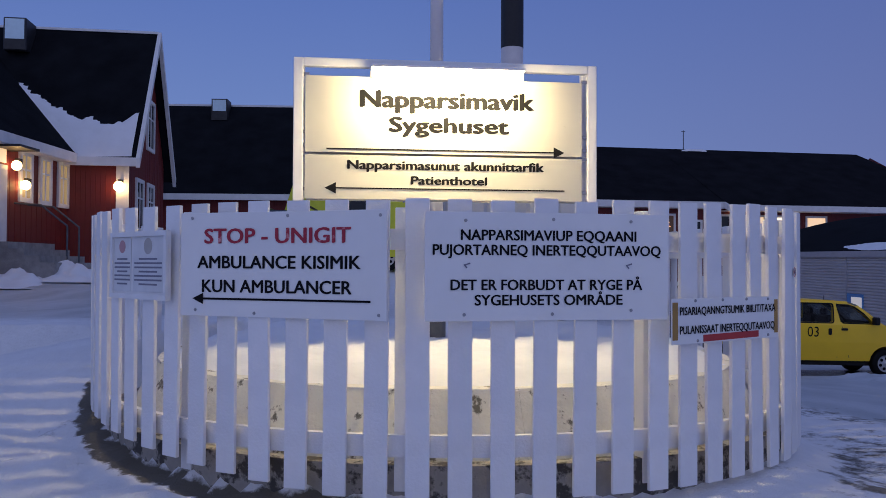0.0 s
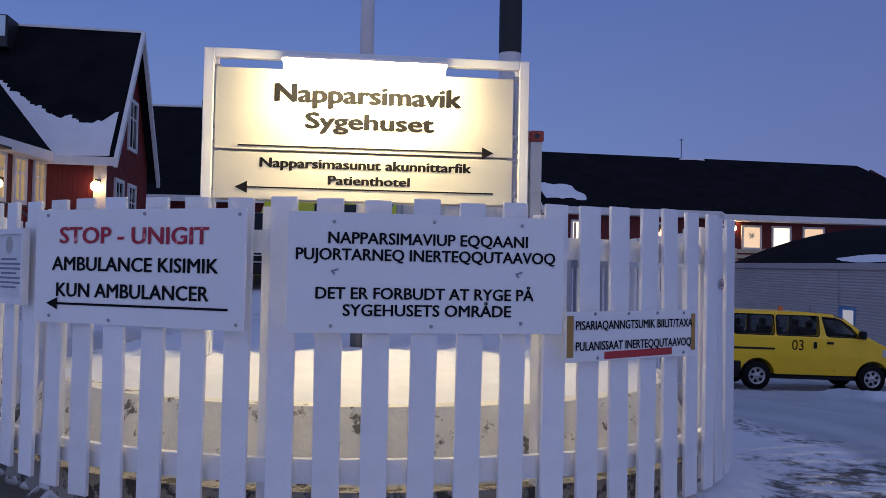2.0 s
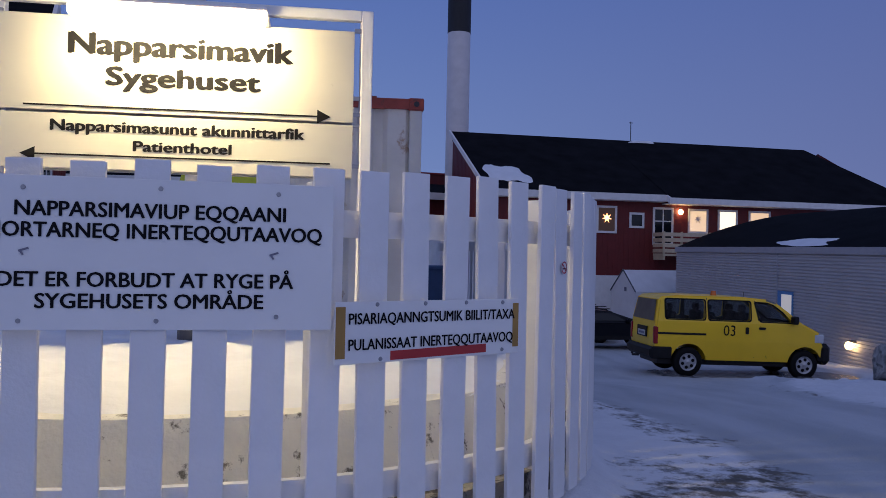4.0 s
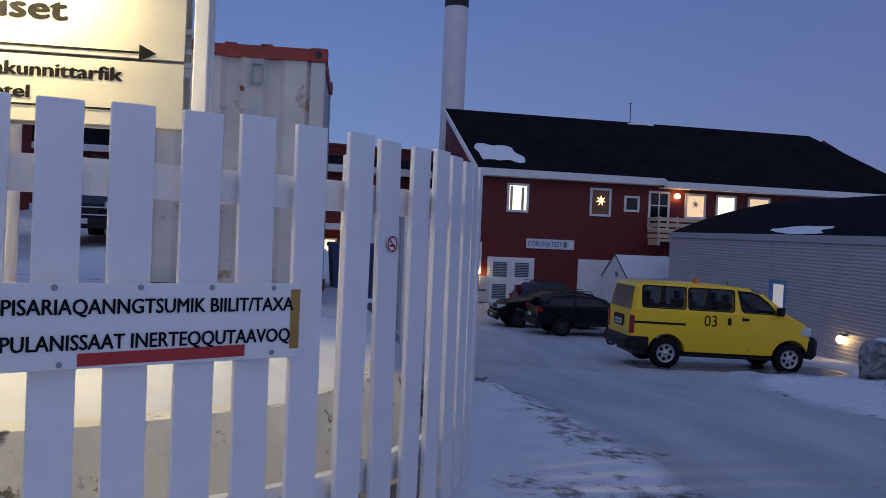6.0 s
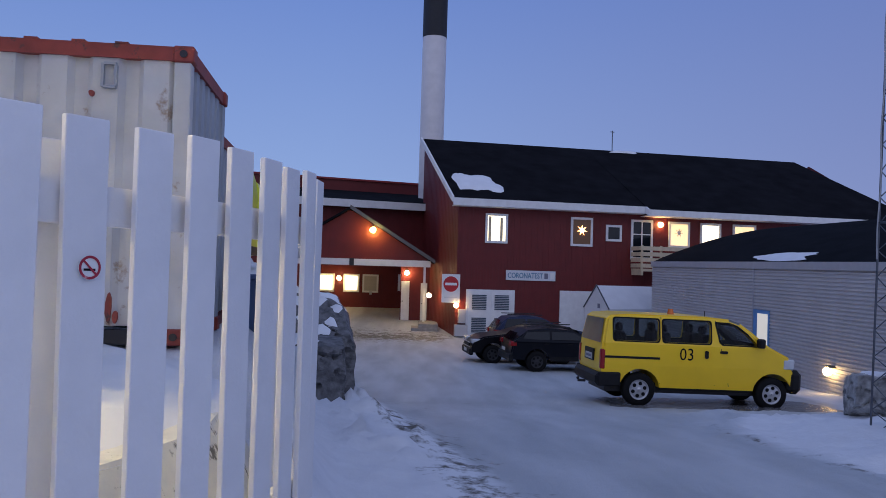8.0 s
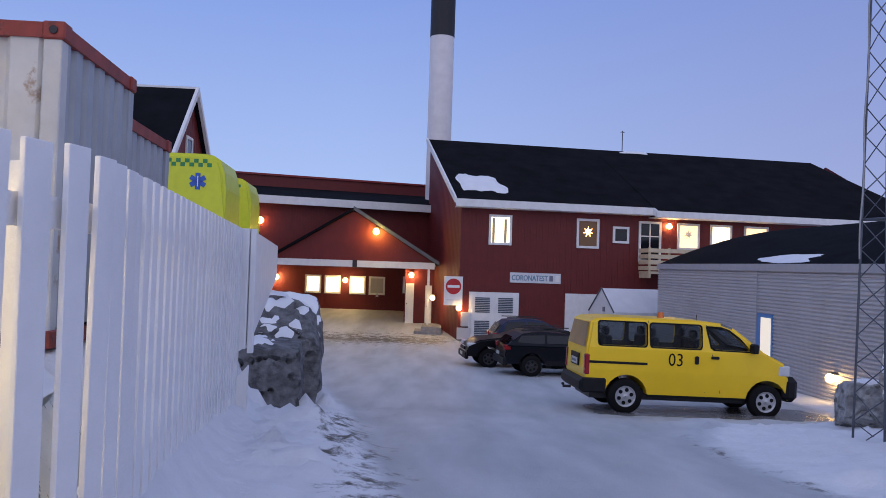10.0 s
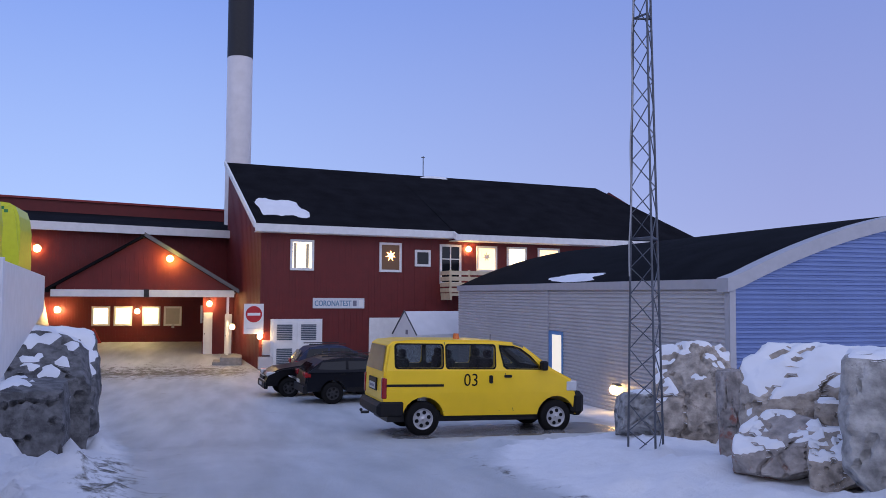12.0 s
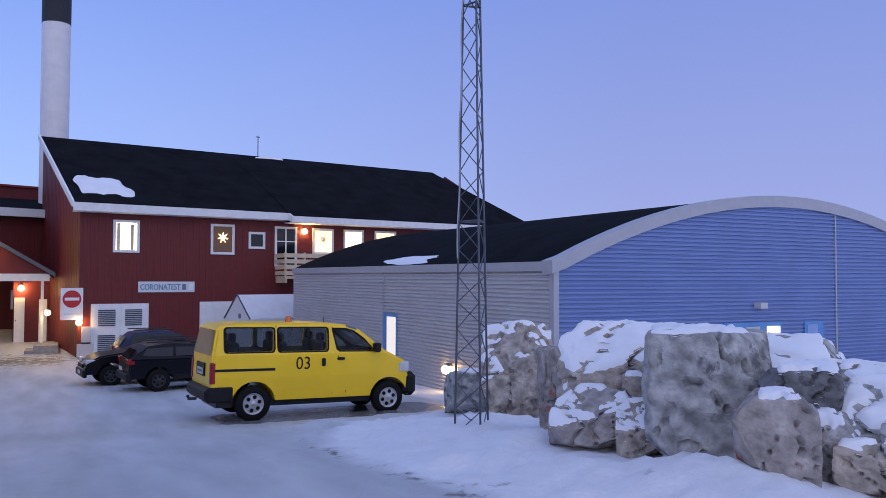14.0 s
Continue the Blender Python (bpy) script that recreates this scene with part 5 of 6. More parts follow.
def rounded(x0, z0, x1, z1, r=0.07, shift=0.0):
    """A rounded oblong in x-z; shift slants its upper side."""
    pts = []
    for cx, cz, a0 in ((x1 - r, z1 - r, 0), (x0 + r, z1 - r, 90), (x0 + r, z0 + r, 180), (x1 - r, z0 + r, 270)):
        for i in range(4):
            a = radians(a0 + 30 * i)
            px, pz = cx + r * math.cos(a), cz + r * math.sin(a)
            pts.append((px + shift * (pz - z0) / (z1 - z0), pz))
    return pts


VZ = ground_z(8.5, 21.2)
van = thing("yellow_van", pose(8.47, 21.10, VZ - 0.02, 0, 1.2, 4.2), "yellow minibus with black bumpers parked on ice", "van")
VW = 1.69
belt, lean = 1.34, 0.17


def van_y(z):
    return max(0.0, z - belt) * lean + max(0.0, belt - 0.45 - z) * 0.06


def carved(ob, cutters):
    """Cuts the given closed meshes out of ob, for good."""
    temps = []
    for bm in cutters:
        me = bpy.data.meshes.new("cutter")
        bm.to_mesh(me)
        bm.free()
        c = bpy.data.objects.new("cutter", me)
        scene.collection.objects.link(c)
        c.parent = ob.parent
        md = ob.modifiers.new("cut", "BOOLEAN")
        md.operation, md.object, md.solver = "DIFFERENCE", c, "EXACT"
        temps.append(c)
    bpy.context.view_layer.update()
    me = bpy.data.meshes.new_from_object(ob.evaluated_get(bpy.context.evaluated_depsgraph_get()))
    ob.modifiers.clear()
    ob.data = me
    for c in temps:
        bpy.data.objects.remove(c)


body = car_body(((-0.84, 0.42), (-0.87, 0.9), (-0.85, 1.35), (-0.76, 1.86), (-0.66, 1.93), (-0.3, 1.965), (1.4, 1.975), (2.0, 1.94), (2.25, 1.86), (2.55, 1.65), (2.9, 1.38), (3.34, 1.17), (3.43, 1.0), (3.46, 0.42)), VW, belt, lean, (0.0, 2.985), 0.45, YEL, van)
WIN = (rounded(-0.60, 1.40, 0.39, 1.87, 0.07), rounded(0.49, 1.40, 1.55, 1.87, 0.07),
       ((1.71, 1.85), (1.69, 1.81), (1.78, 1.45), (1.85, 1.40), (2.58, 1.39), (2.60, 1.42), (2.36, 1.62), (2.12, 1.79), (2.02, 1.84)))
cuts = []
bm = bmesh.new()
prism(bm, ((-0.76, 0.95), (-0.70, 1.82), (-0.6, 1.88), (2.1, 1.88), (2.75, 1.38), (2.7, 0.95)), 0.13, VW - 0.13, "y")
cuts.append(bm)
for pts in WIN:
    bm = bmesh.new()
    prism(bm, pts, -0.3, VW + 0.3, "y")
    cuts.append(bm)
bm = bmesh.new()
prism(bm, ((0.24, 1.37), (VW - 0.24, 1.37), (VW - 0.30, 1.81), (0.30, 1.81)), -1.2, -0.6, "x")
cuts.append(bm)
bm = bmesh.new()
prism(bm, ((0.30, 1.43), (VW - 0.30, 1.43), (VW - 0.34, 1.78), (0.34, 1.78)), 2.2, 3.2, "x")
cuts.append(bm)
carved(body, cuts)
body.data.materials.append(material("grey_van_lining", (0.16, 0.165, 0.18), 0.8, 0.1))
for p in body.data.polygons:
    c = p.center
    if 0.125 < c.y < VW - 0.125 and -0.765 < c.x < 2.78 and 0.94 < c.z < (1.885 if c.x > -0.6 else 1.825):
        p.material_index = 1


def far_y(f):
    return lambda z: VW - f(z)


for pts in WIN:
    pane = side_panel(van, "window", pts, van_y, GLASS, -0.012, 0.016)
    pane.visible_shadow = False
    pane = side_panel(van, "window", pts, far_y(van_y), GLASS, 0.016, -0.012)
    pane.visible_shadow = False


def ring_seal(pts, grow=0.035):
    cx = sum(p[0] for p in pts) / len(pts)
    cz = sum(p[1] for p in pts) / len(pts)
    bm = bmesh.new()
    a = [bm.verts.new((x, van_y(z) - 0.004, z)) for x, z in pts]
    b = [bm.verts.new((x + grow * (1 if x > cx else -1), van_y(z) - 0.004, z + grow * 0.8 * (1 if z > cz else -1))) for x, z in pts]
    c = [bm.verts.new((v.co.x, v.co.y + 0.012, v.co.z)) for v in b]
    k = len(pts)
    for i in range(k):
        bm.faces.new((a[i], a[(i + 1) % k], b[(i + 1) % k], b[i]))
        bm.faces.new((b[i], b[(i + 1) % k], c[(i + 1) % k], c[i]))
    part("window_seal", bm, RUBBER, van)


for pts in WIN:
    ring_seal(pts)
boxpart("cabin_floor", (-0.72, 0.15, 0.955), (2.65, VW - 0.15, 0.99), SEAT, van)
for sx_ in (-0.35, 0.65, 1.55):
    for sy_ in (0.2, 0.92):
        bm = bmesh.new()
        box(bm, (sx_, sy_, 0.99), (sx_ + 0.45, sy_ + 0.52, 1.22), None, 0.04)
        box(bm, (sx_ - 0.08, sy_, 1.15), (sx_ + 0.08, sy_ + 0.52, 1.58), pose(0, 0, 0), 0.04)
        box(bm, (sx_ - 0.07, sy_ + 0.13, 1.58), (sx_ + 0.05, sy_ + 0.39, 1.76), None, 0.04)
        part("seat", bm, SEAT, van)
side_panel(van, "trim_strip", ((-0.80, 1.02), (0.42, 1.02), (0.42, 1.07), (-0.80, 1.07)), van_y, PLAST)
side_panel(van, "door_seam", ((0.435, 0.5), (0.447, 0.5), (0.447, 1.93), (0.435, 1.93)), van_y, DARK, 0.002, 0.004)
side_panel(van, "door_seam", ((1.66, 0.5), (1.672, 0.5), (1.672, 1.9), (1.66, 1.9)), van_y, DARK, 0.002, 0.004)
side_panel(van, "door_seam", ((1.98, 0.5), (1.992, 0.5), (1.79, 1.3), (1.778, 1.3)), van_y, DARK, 0.002, 0.004)
side_panel(van, "handle", rounded(1.42, 1.08, 1.50, 1.25, 0.03), van_y, PLAST, 0.02)
side_panel(van, "handle", rounded(1.76, 1.20, 1.93, 1.26, 0.025), van_y, PLAST, 0.025)
side_panel(van, "rocker", ((0.47, 0.37), (2.52, 0.37), (2.52, 0.44), (0.47, 0.44)), van_y, PLAST, -0.02, 0.1)
letters("03", 0.30, 0.27, BLACK, van, pose(0.86, -0.006, 1.03), bold=0.0)
bm = bmesh.new()
box(bm, (-0.98, -0.02, 0.42), (-0.78, VW + 0.02, 0.70), None, 0.07)
box(bm, (-0.93, -0.022, 0.42), (-0.43, 0.05, 0.72), None, 0.03)
box(bm, (-0.93, VW - 0.05, 0.42), (-0.43, VW + 0.022, 0.72), None, 0.03)
part("rear_bumper", bm, PLAST, van)
bm = bmesh.new()
box(bm, (3.34, -0.03, 0.38), (3.66, VW + 0.03, 0.90), None, 0.10)
part("front_bumper", bm, PLAST, van)
bm = bmesh.new()
cyl(bm, (-0.95, 0.85, 0.42), (-1.12, 0.85, 0.42), 0.03)
ball(bm, (-1.12, 0.85, 0.47), 0.035, 10)
part("tow_ball", bm, DARK, van)
boxpart("headlamp", (3.20, -0.012, 0.90), (3.47, 0.30, 1.13), LENS, van, "", 0.03)
boxpart("headlamp", (3.20, VW - 0.30, 0.90), (3.47, VW + 0.012, 1.13), LENS, van, "", 0.03)
boxpart("tail_lamp", (-0.885, -0.010, 0.78), (-0.78, 0.11, 1.20), REDLENS, van, "red and clear tail lamp", 0.02)
boxpart("tail_lamp", (-0.885, VW - 0.11, 0.78), (-0.78, VW + 0.010, 1.20), REDLENS, van, "red and clear tail lamp", 0.02)
bm = bmesh.new()
a = [bm.verts.new(p) for p in ((-0.868, 0.12, 1.33), (-0.868, VW - 0.12, 1.33), (-0.782, VW - 0.21, 1.84), (-0.782, 0.21, 1.84))]
bm.faces.new(a[::-1])
bmesh.ops.solidify(bm, geom=bm.faces[:], thickness=0.014)
# opaque grey imitates the sky reflected in the rear glass
part("rear_window", bm, material("rear_glass_painted_reflection", (0.19, 0.22, 0.24), 0.30, 0.15, 3), van)
boxpart("plate_recess", (-0.895, 0.52, 0.90), (-0.86, 1.17, 1.16), PLAST, van)
boxpart("number_plate", (-0.905, 0.60, 0.93), (-0.895, 1.08, 1.06), PLATE, van)
boxpart("plate_bar", (-0.909, 0.66, 0.97), (-0.904, 1.02, 1.02), GREYINK, van)
bm = bmesh.new()
a = [bm.verts.new(p) for p in ((2.30, 0.31, 1.835), (2.30, VW - 0.31, 1.835), (2.89, VW - 0.26, 1.40), (2.89, 0.26, 1.40))]
bm.faces.new(a)
bmesh.ops.solidify(bm, geom=bm.faces[:], thickness=-0.012)
part("windscreen", bm, GLASS, van).visible_shadow = False
boxpart("mirror", (2.56, -0.20, 1.36), (2.70, -0.01, 1.56), PLAST, van, "", 0.03)
bm = bmesh.new()
cyl(bm, (0.95, 0.85, 1.97), (0.95, 0.85, 2.09), 0.075, 0.055, 16)
part("beacon", bm, material("orange_beacon_lens", (0.62, 0.16, 0.03), 0.25, 0.1), van)
bm = bmesh.new()
cyl(bm, (1.75, 0.85, 1.95), (1.75, 0.85, 2.08), 0.008)
part("aerial", bm, DARK, van)
for x in (0.0, 2.985):
    wheel(van, x, 0.13, 0.36, -1)
    wheel(van, x, VW - 0.13, 0.36, 1)
boxpart("underbody", (-0.7, 0.25, 0.28), (3.3, VW - 0.25, 0.5), DARK, van)


def small_car(name, m, paint, label, tall=1.46):
    """A dark sport utility car; x forward, near flank on y = 0."""
    t = thing(name, m @ Matrix.Diagonal((0.93, 0.93, 0.93, 1)), label, "car")
    k = tall / 1.62
    o = [(-0.82, 0.42), (-0.88, 0.7), (-0.84, 1.0), (-0.56, 1.34 * k), (-0.30, 1.54 * k), (0.4, 1.62 * k), (1.15, 1.56 * k), (2.05, 1.12), (2.95, 1.0), (3.30, 0.85), (3.42, 0.62), (3.42, 0.42)]
    w = 1.80
    car_body(o, w, 1.02, 0.30, (0.0, 2.62), 0.42, paint, t)
    def fy(z):
        return max(0.0, z - 1.02) * 0.30 + max(0.0, 0.57 - z) * 0.06
    for y_of, off in ((fy, 0.006),):
        side_panel(t, "window", ((-0.50, 1.08), (0.42, 1.08), (0.42, 1.50 * k), (-0.35, 1.47 * k)), y_of, DGLASS)
        side_panel(t, "window", ((0.50, 1.08), (1.72, 1.08), (1.25, 1.48 * k), (0.50, 1.50 * k)), y_of, DGLASS)
        side_panel(t, "sill", ((0.45, 0.38), (2.2, 0.38), (2.2, 0.52), (0.45, 0.52)), y_of, PLAST)
        side_panel(t, "handle", rounded(0.25, 0.92, 0.40, 0.96, 0.015), y_of, PLAST, 0.02)
        side_panel(t, "handle", rounded(1.05, 0.92, 1.20, 0.96, 0.015), y_of, PLAST, 0.02)
    boxpart("tail_lamp", (-0.90, -0.01, 0.86), (-0.70, 0.34, 1.02), REDLENS, t, "", 0.02)
    boxpart("tail_lamp", (-0.90, w - 0.34, 0.86), (-0.70, w + 0.01, 1.02), REDLENS, t, "", 0.02)
    boxpart("headlamp", (3.05, 0.02, 0.74), (3.40, 0.36, 0.90), LENS, t, "", 0.03)
    boxpart("headlamp", (3.05, w - 0.36, 0.74), (3.40, w - 0.02, 0.90), LENS, t, "", 0.03)
    boxpart("bumper", (-0.95, 0.0, 0.36), (-0.80, w, 0.60), PLAST, t, "", 0.03)
    boxpart("bumper", (3.34, 0.05, 0.32), (3.48, w - 0.05, 0.56), PLAST, t, "", 0.03)
    boxpart("grille", (3.40, 0.45, 0.58), (3.455, w - 0.45, 0.78), PLAST, t)
    for z in (0.60, 0.76):
        boxpart("chrome_bar", (3.44, 0.15, z), (3.47, w - 0.15, z + 0.025), RIM, t)
    boxpart("number_plate", (-0.965, 0.66, 0.66), (-0.95, 1.14, 0.77), PLATE, t)
    boxpart("number_plate", (3.48, 0.66, 0.42), (3.495, 1.14, 0.53), PLATE, t)
    boxpart("mirror", (1.72, -0.17, 1.02), (1.86, 0.0, 1.16), paint, t, "", 0.03)
    for s in (0.25, w - 0.30):
        boxpart("roof_rail", (-0.3, s + 0.1, 1.63 * k), (1.2, s + 0.14, 1.67 * k), DARK, t)
    bm = bmesh.new()
    a = [bm.verts.new(p) for p in ((-0.85, 0.25, 1.05), (-0.85, w - 0.25, 1.05), (-0.60, w - 0.32, 1.42 * k), (-0.60, 0.32, 1.42 * k))]
    bm.faces.new(a[::-1])
    bmesh.ops.solidify(bm, geom=bm.faces[:], thickness=0.02)
    part("rear_window", bm, DGLASS, t)
    for x in (0.0, 2.62):
        wheel(t, x, 0.12, 0.35, -1, metal=DARK)
        wheel(t, x, w - 0.12, 0.35, 1, metal=DARK)
    return t


small_car("dark_car", pose(7.48, 29.0, ground_z(7.2, 29.0) - 0.02, 0, 0, 6), NAVY, "dark blue-grey sport utility car parked beside the van")
small_car("black_car", pose(8.6, 33.4, ground_z(7.2, 32.5) - 0.02, 0, 0, 186), BLKCAR, "black sport utility car with its nose to the road")
small_car("blue_car", pose(7.6, 35.3, ground_z(7.6, 35.3) - 0.02, 0, 0, 6), BLUECAR, "dark blue tall car behind the black one", tall=1.62)
small_car("parked_car", pose(-4.9, 21.9, ground_z(-4, 20) - 0.02, 0, 0, -88), BLKCAR, "tall black car parked with its nose to the fence", tall=2.0)


def ambulance(m, label):
    t = thing("ambulance", m, label, "ambulance", "parked ambulances")
    w, L = 2.05, 5.0
    bm = bmesh.new()
    prism(bm, ((0, 0.4), (0.0, 1.9), (-0.05, 2.3), (-0.14, 2.56), (-0.30, 2.66), (-0.5, 2.69), (-L + 1.7, 2.70), (-L + 1.2, 2.45), (-L + 0.9, 1.5), (-L, 1.2), (-L, 0.4)), 0, w, "y")
    es = [e for e in bm.edges if max(v.co.z for v in e.verts) > 2.2 and abs(e.verts[0].co.y - e.verts[1].co.y) < 0.01]
    bmesh.ops.bevel(bm, geom=es, offset=0.09, segments=3, affect="EDGES")
    part("body", bm, AMBY, t)
    bm = bmesh.new()
    for i in range(26):
        for j in range(2):
            if (i + j) % 2 == 0:
                box(bm, (-0.32 - 0.10 * (i + 1), -0.008, 2.38 + 0.09 * j), (-0.32 - 0.10 * i, 0.004, 2.47 + 0.09 * j))
    part("check_band", bm, GREEN, t, "green and yellow checked band")
    bm = bmesh.new()
    for a in (0, 60, 120):
        box(bm, (-0.055, -0.010, -0.19), (0.055, 0.004, 0.19), pose(-0.62, 0, 2.05, 0, a, 0))
    part("star_emblem", bm, STARB, t, "blue six-armed star")
    boxpart("emblem_staff", (-0.63, -0.016, 1.93), (-0.61, -0.008, 2.17), SIGNW, t)
    boxpart("window", (-2.6, -0.01, 1.45), (-1.3, 0.01, 1.95), DGLASS, t)
    for x in (-1.2, -L + 1.1):
        wheel(t, x, 0.13, 0.36, -1)
        wheel(t, x, w - 0.13, 0.36, 1)
    boxpart("bumper", (-0.05, 0.02, 0.4), (0.12, w - 0.02, 0.6), PLAST, t)
    return t


ambulance(pose(-0.35, 23.0, ground_z(-2, 23.5), 0, 0, 4), "lime yellow ambulance with green checks parked behind the fence")
ambulance(pose(-1.35, 30.0, ground_z(-3, 30.5) - 0.25, 0, 0, 4), "lime yellow ambulance parked beyond the other one")

bin_t = thing("waste_bin", pose(1.9, 12.9, ground_z(1.3, 12.9) - 0.12, 0, 0, 12), "blue plastic waste bin beside the containers", "bin")
BLUEP = material("blue_plastic", (0.05, 0.10, 0.22), 0.5, 0.1)
bm = bmesh.new()
prism(bm, ((-0.24, 0), (0.24, 0), (0.29, 0.62), (-0.29, 0.62)), -0.26, 0.26, "y")
part("body", bm, BLUEP, bin_t)
boxpart("lid", (-0.31, -0.29, 0.62), (0.31, 0.29, 0.68), BLUEP, bin_t, "", 0.015)

# ---- the lattice mast ----
MX, MY = 10.03, 14.42
mast = thing("lattice_mast", pose(MX, MY, ground_z(MX, MY) - 0.15), "tall thin three-legged steel lattice mast", "mast")
MH = 12.0


def leg_at(i, z):
    r = 0.275 - (0.275 - 0.135) * min(1, z / 6.2) if z < 6.2 else 0.135
    a = radians(-100 + 120 * i)
    return Vector((r * math.cos(a), r * math.sin(a), z))


for i in range(3):
    bm = bmesh.new()
    cyl(bm, leg_at(i, 0), leg_at(i, 6.2), 0.015, None, 8)
    cyl(bm, leg_at(i, 6.2), leg_at(i, MH), 0.014, None, 8)
    part("leg", bm, GALV, mast)
for i in range(3):
    z, k = 0.0, 0
    while z < MH - 0.4:
        a, b = (i, (i + 1) % 3) if k % 2 == 0 else ((i + 1) % 3, i)
        bm = bmesh.new()
        cyl(bm, leg_at(a, z), leg_at(b, z + 0.36), 0.0075, None, 5)
        part("brace", bm, GALV, mast)
        z += 0.36
        k += 1
for z in (2.9, 5.9, 8.9):
    bm = bmesh.new()
    for i in range(3):
        cyl(bm, leg_at(i, z), leg_at((i + 1) % 3, z), 0.016, None, 6)
    part("joint_ring", bm, GALV, mast)
cu = bpy.data.curves.new("cable", "CURVE")
cu.dimensions, cu.bevel_depth, cu.bevel_resolution = "3D", 0.011, 1
sp = cu.splines.new("POLY")
sp.points.add(39)
for k in range(40):
    p = leg_at(2, 2.4 + 0.2 * k) + Vector((-0.02 - 0.012 * math.sin(k * 0.9), -0.02, 0))
    sp.points[k].co = (*p, 1)
tmp = new("strand", cu)
me = bpy.data.meshes.new_from_object(tmp.evaluated_get(bpy.context.evaluated_depsgraph_get()))
bpy.data.objects.remove(tmp)
me.materials.clear()
me.materials.append(material("pale_cable", (0.35, 0.35, 0.36), 0.6, 0.1))
cable = new("cable", me)
cable.parent = mast

# ---- rocks ----
ROCKM = []
for nm, c1_, c2_, seed in (("grey_granite", (0.34, 0.335, 0.325), (0.13, 0.13, 0.135), 0), ("brown_granite", (0.35, 0.305, 0.26), (0.16, 0.135, 0.11), 1), ("reddish_granite", (0.31, 0.28, 0.26), (0.30, 0.115, 0.085), 2), ("dark_granite", (0.135, 0.135, 0.14), (0.06, 0.06, 0.065), 3)):
    ROCKM.append(material(nm, c1_, 0.85, 0.50, 7, 1.0, 22, second=c2_, second_at=0.55, second_scale=2.2))


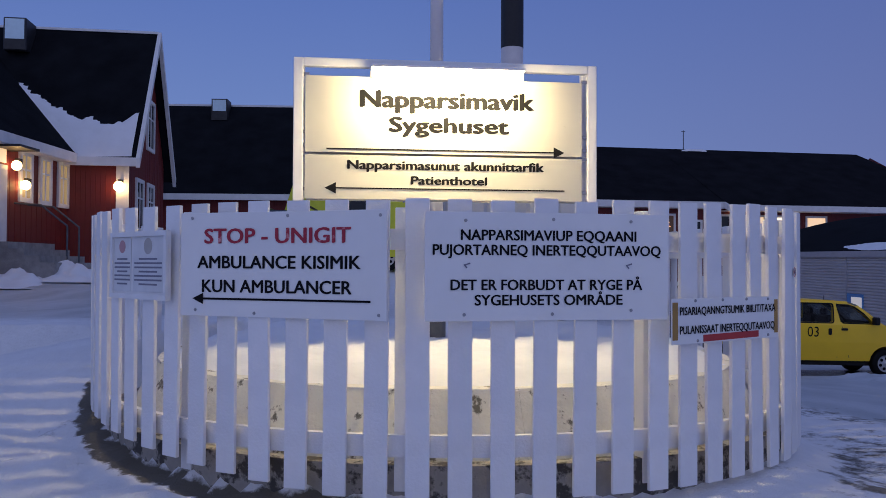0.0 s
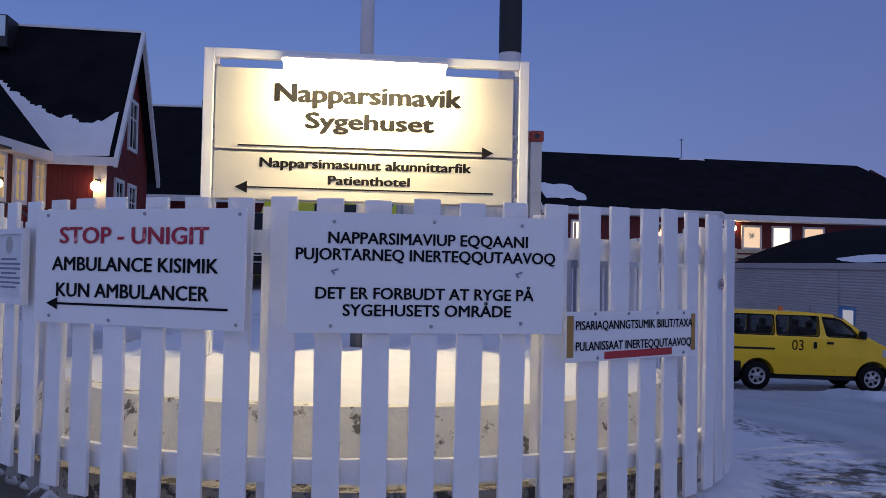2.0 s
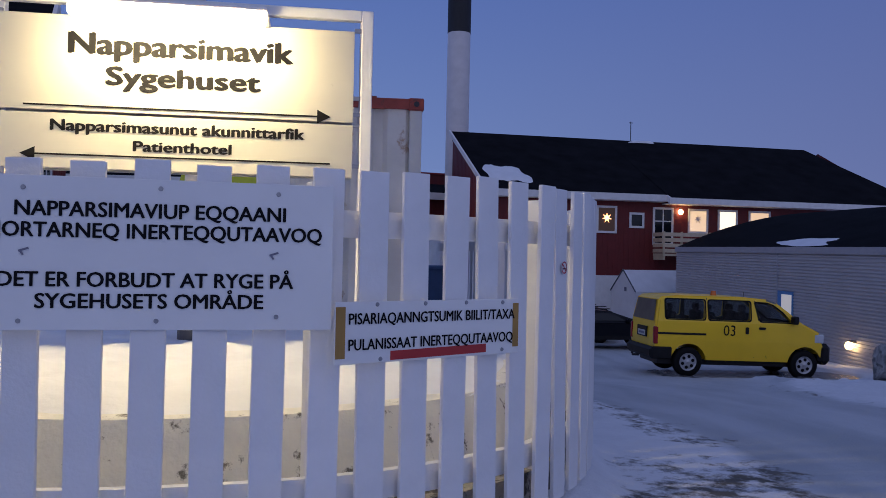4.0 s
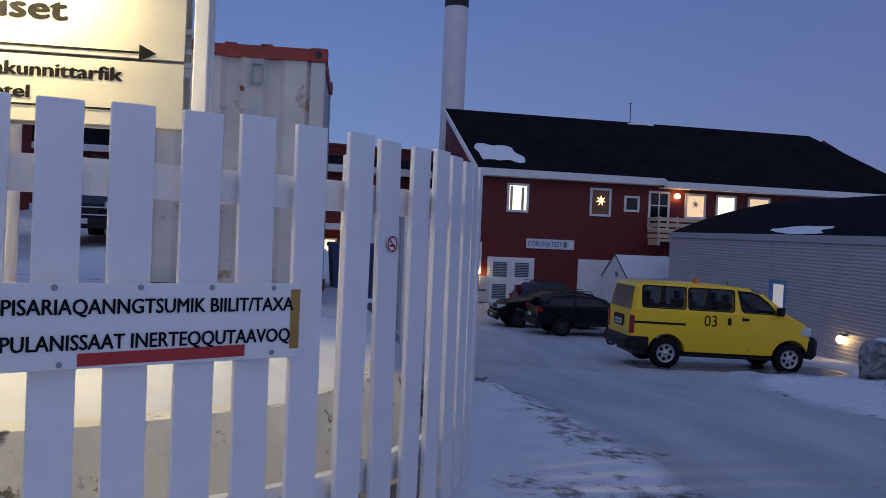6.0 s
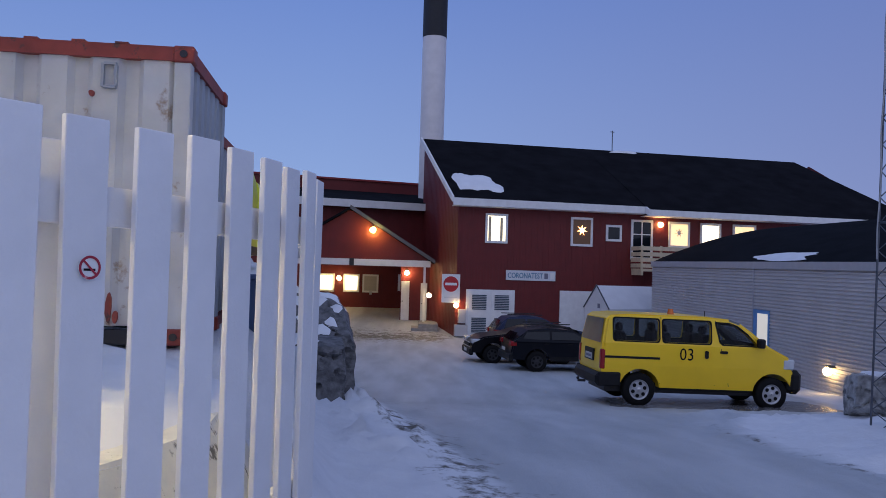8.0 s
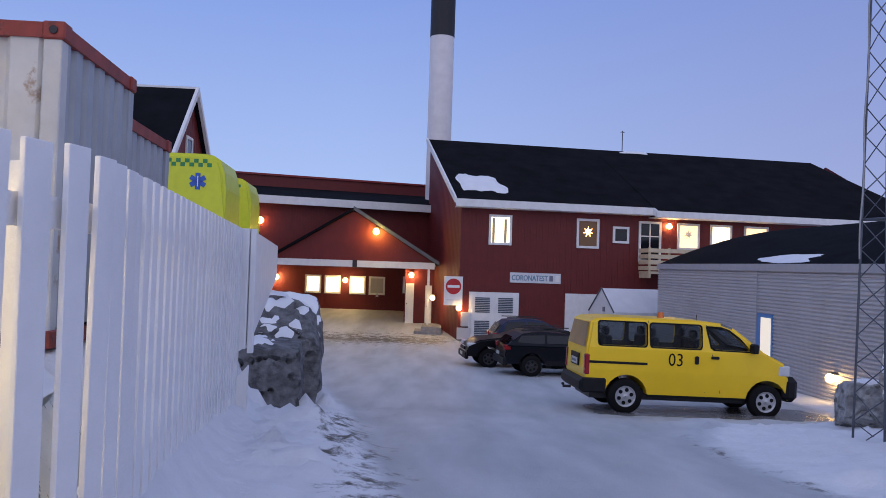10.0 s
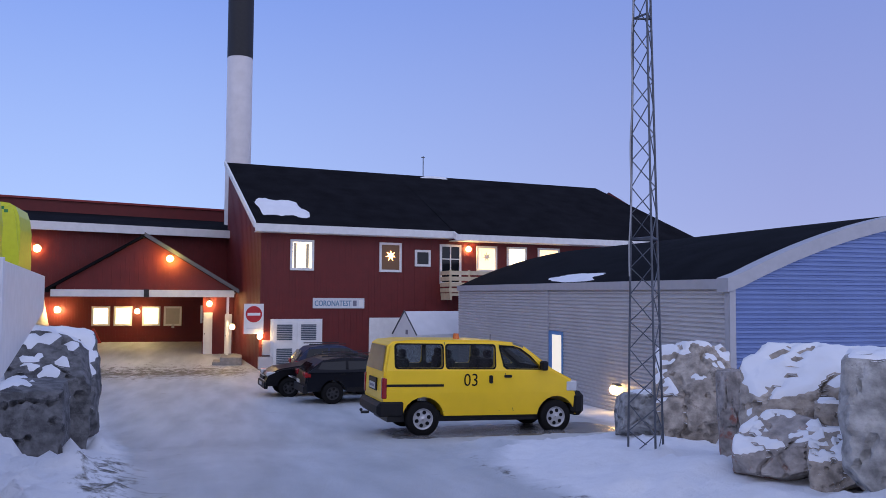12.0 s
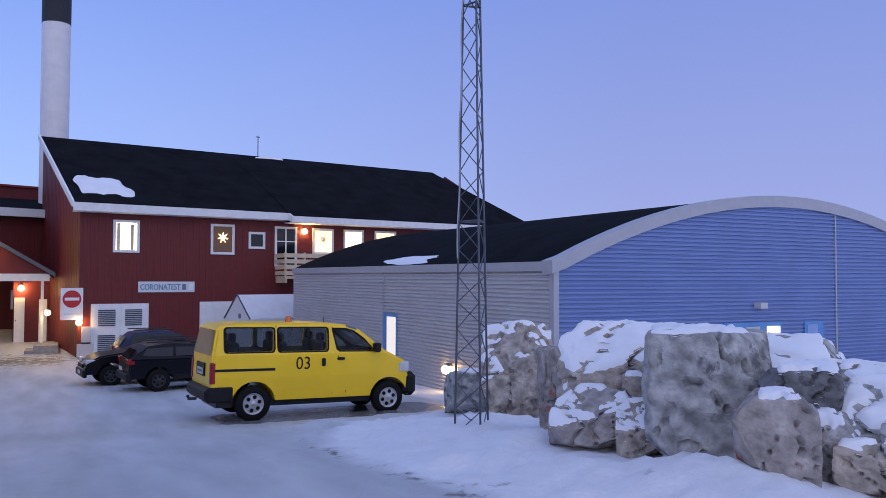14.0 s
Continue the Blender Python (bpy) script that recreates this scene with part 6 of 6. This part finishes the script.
def rock(c, size, rz, seed, mat, snow=0.5, tilt=0.0):
    rn = random.Random(seed)
    bm = bmesh.new()
    bmesh.ops.create_icosphere(bm, subdivisions=5, radius=1.0)
    planes = []
    for i in range(11):
        d = Vector((rn.gauss(0, 1), rn.gauss(0, 1), rn.gauss(0, 0.75))).normalized()
        planes.append((d, rn.uniform(0.66, 0.92)))
    planes.append((Vector((rn.uniform(-0.15, 0.15), -1, 0.12)).normalized(), 0.62))
    if snow > 0.25:
        planes.append((Vector((rn.uniform(-0.35, 0.35), -0.66, 0.75)).normalized(), 0.50))
    for v in bm.verts:
        p = v.co.copy()
        q = max(abs(p.x), abs(p.y), abs(p.z))
        p = p * (0.16 + 0.84 / q) * 0.78
        for d, h in planes:
            over = p.dot(d) - h
            if over > 0:
                p -= d * over * 0.96
        s = p + Vector((seed * 3.1, 0, 0))
        ridge = abs(noise.noise(s * 1.7))
        strata = noise.noise((s.x * 0.8, s.y * 0.8 + s.z * 2.0, s.z * 5.5 + s.x))
        p += p.normalized() * (0.028 * noise.fractal(s * 3.4, 0.6, 2.2, 8) - 0.11 * smooth_step(0.045, 0.0, ridge) + 0.030 * strata)
        v.co = Vector((p.x * size[0] / 1.36, p.y * size[1] / 1.4, p.z * size[2] / 1.68))
    bmesh.ops.transform(bm, matrix=pose(0, 0, 0, tilt, 0, rz), verts=bm.verts)
    bm.normal_update()
    cap = bm.copy()
    ob = part("boulder", bm, mat, None, "", False)
    ob.matrix_basis = pose(*c)
    tagged(ob, "large rough %s boulder in a snowy bank" % mat.name.replace("_", " "), "rock", "boulders along the yard")
    if snow > 0:
        keep = []
        for f in cap.faces:
            p = f.calc_center_median()
            keep.append(f.normal.z + 0.50 * noise.fractal((p.x * 1.3 + seed, p.y * 1.3, p.z * 1.3), 0.9, 2.2, 4) > 1.02 - snow)
        bmesh.ops.delete(cap, geom=[f for f, k in zip(cap.faces[:], keep) if not k], context="FACES")
        if len(cap.faces) > 20:
            rim = {v for e in cap.edges if e.is_boundary for v in e.verts}
            for v in cap.verts:
                v.co += Vector((0, 0, -0.012 if v in rim else 0.032 + 0.02 * noise.noise(v.co * 3)))
            so = part("snow_cap", cap, SNOW, None, "", True)
            so.matrix_basis = pose(*c)
            tagged(so, "crust of snow lying on a boulder", "snow", kind="stuff")
        else:
            cap.free()
    else:
        cap.free()
    return ob


G_, B_, R_, D_ = ROCKM
for c, s, rz, seed, mt, sn in (
        ((11.72, 16.20, 0.00), (1.06, 1.10, 1.66), -30, 40, B_, 0.48),
        ((11.60, 17.53, -0.50), (0.92, 0.90, 0.87), -27, 41, G_, 0.20),
        ((10.02, 11.68, -0.01), (0.79, 0.90, 0.72), -35, 42, R_, 0.30),
        ((10.90, 13.83, 0.03), (0.38, 0.50, 1.20), -32, 43, R_, 0.00),
        ((10.76, 12.24, 0.41), (1.17, 1.30, 1.19), -37, 44, B_, 0.46),
        ((10.54, 11.44, 0.28), (0.43, 0.50, 0.41), -39, 45, B_, 0.10),
        ((10.21, 11.08, -0.03), (0.47, 0.60, 0.58), -38, 46, B_, 0.50),
        ((10.61, 10.61, 0.36), (1.02, 1.30, 1.35), -42, 47, G_, 0.22),
        ((11.82, 10.96, 0.40), (1.39, 1.50, 1.05), -46, 48, G_, 0.52),
        ((9.95, 9.14, 0.19), (0.55, 0.80, 0.83), -47, 49, R_, 0.10),
        ((10.70, 9.60, 0.43), (0.61, 0.90, 0.61), -48, 50, D_, 0.25),
        ((10.45, 9.12, 0.12), (0.46, 0.80, 0.57), -50, 51, G_, 0.23),
        ((11.80, 9.94, 0.38), (0.72, 1.00, 0.58), -51, 52, R_, 0.30),
        ((10.47, 8.70, 0.03), (0.50, 0.80, 0.46), -52, 53, B_, 0.10),
        ((11.36, 9.06, 0.22), (1.19, 1.30, 0.81), -54, 54, G_, 0.58),
        ((10.78, 8.34, 0.12), (0.77, 1.10, 0.60), -56, 55, G_, 0.28)):
    rock(c, s, rz, seed, mt, sn)
rock((1.86, 16.9, -0.36), (1.15, 2.1, 1.5), 8, 21, D_, 0.24)
rock((1.45, 19.0, 0.0), (1.7, 2.6, 2.3), 12, 22, D_, 0.36)
rock((0.9, 22.6, -0.2), (1.9, 3.0, 2.3), 15, 23, D_, 0.5)
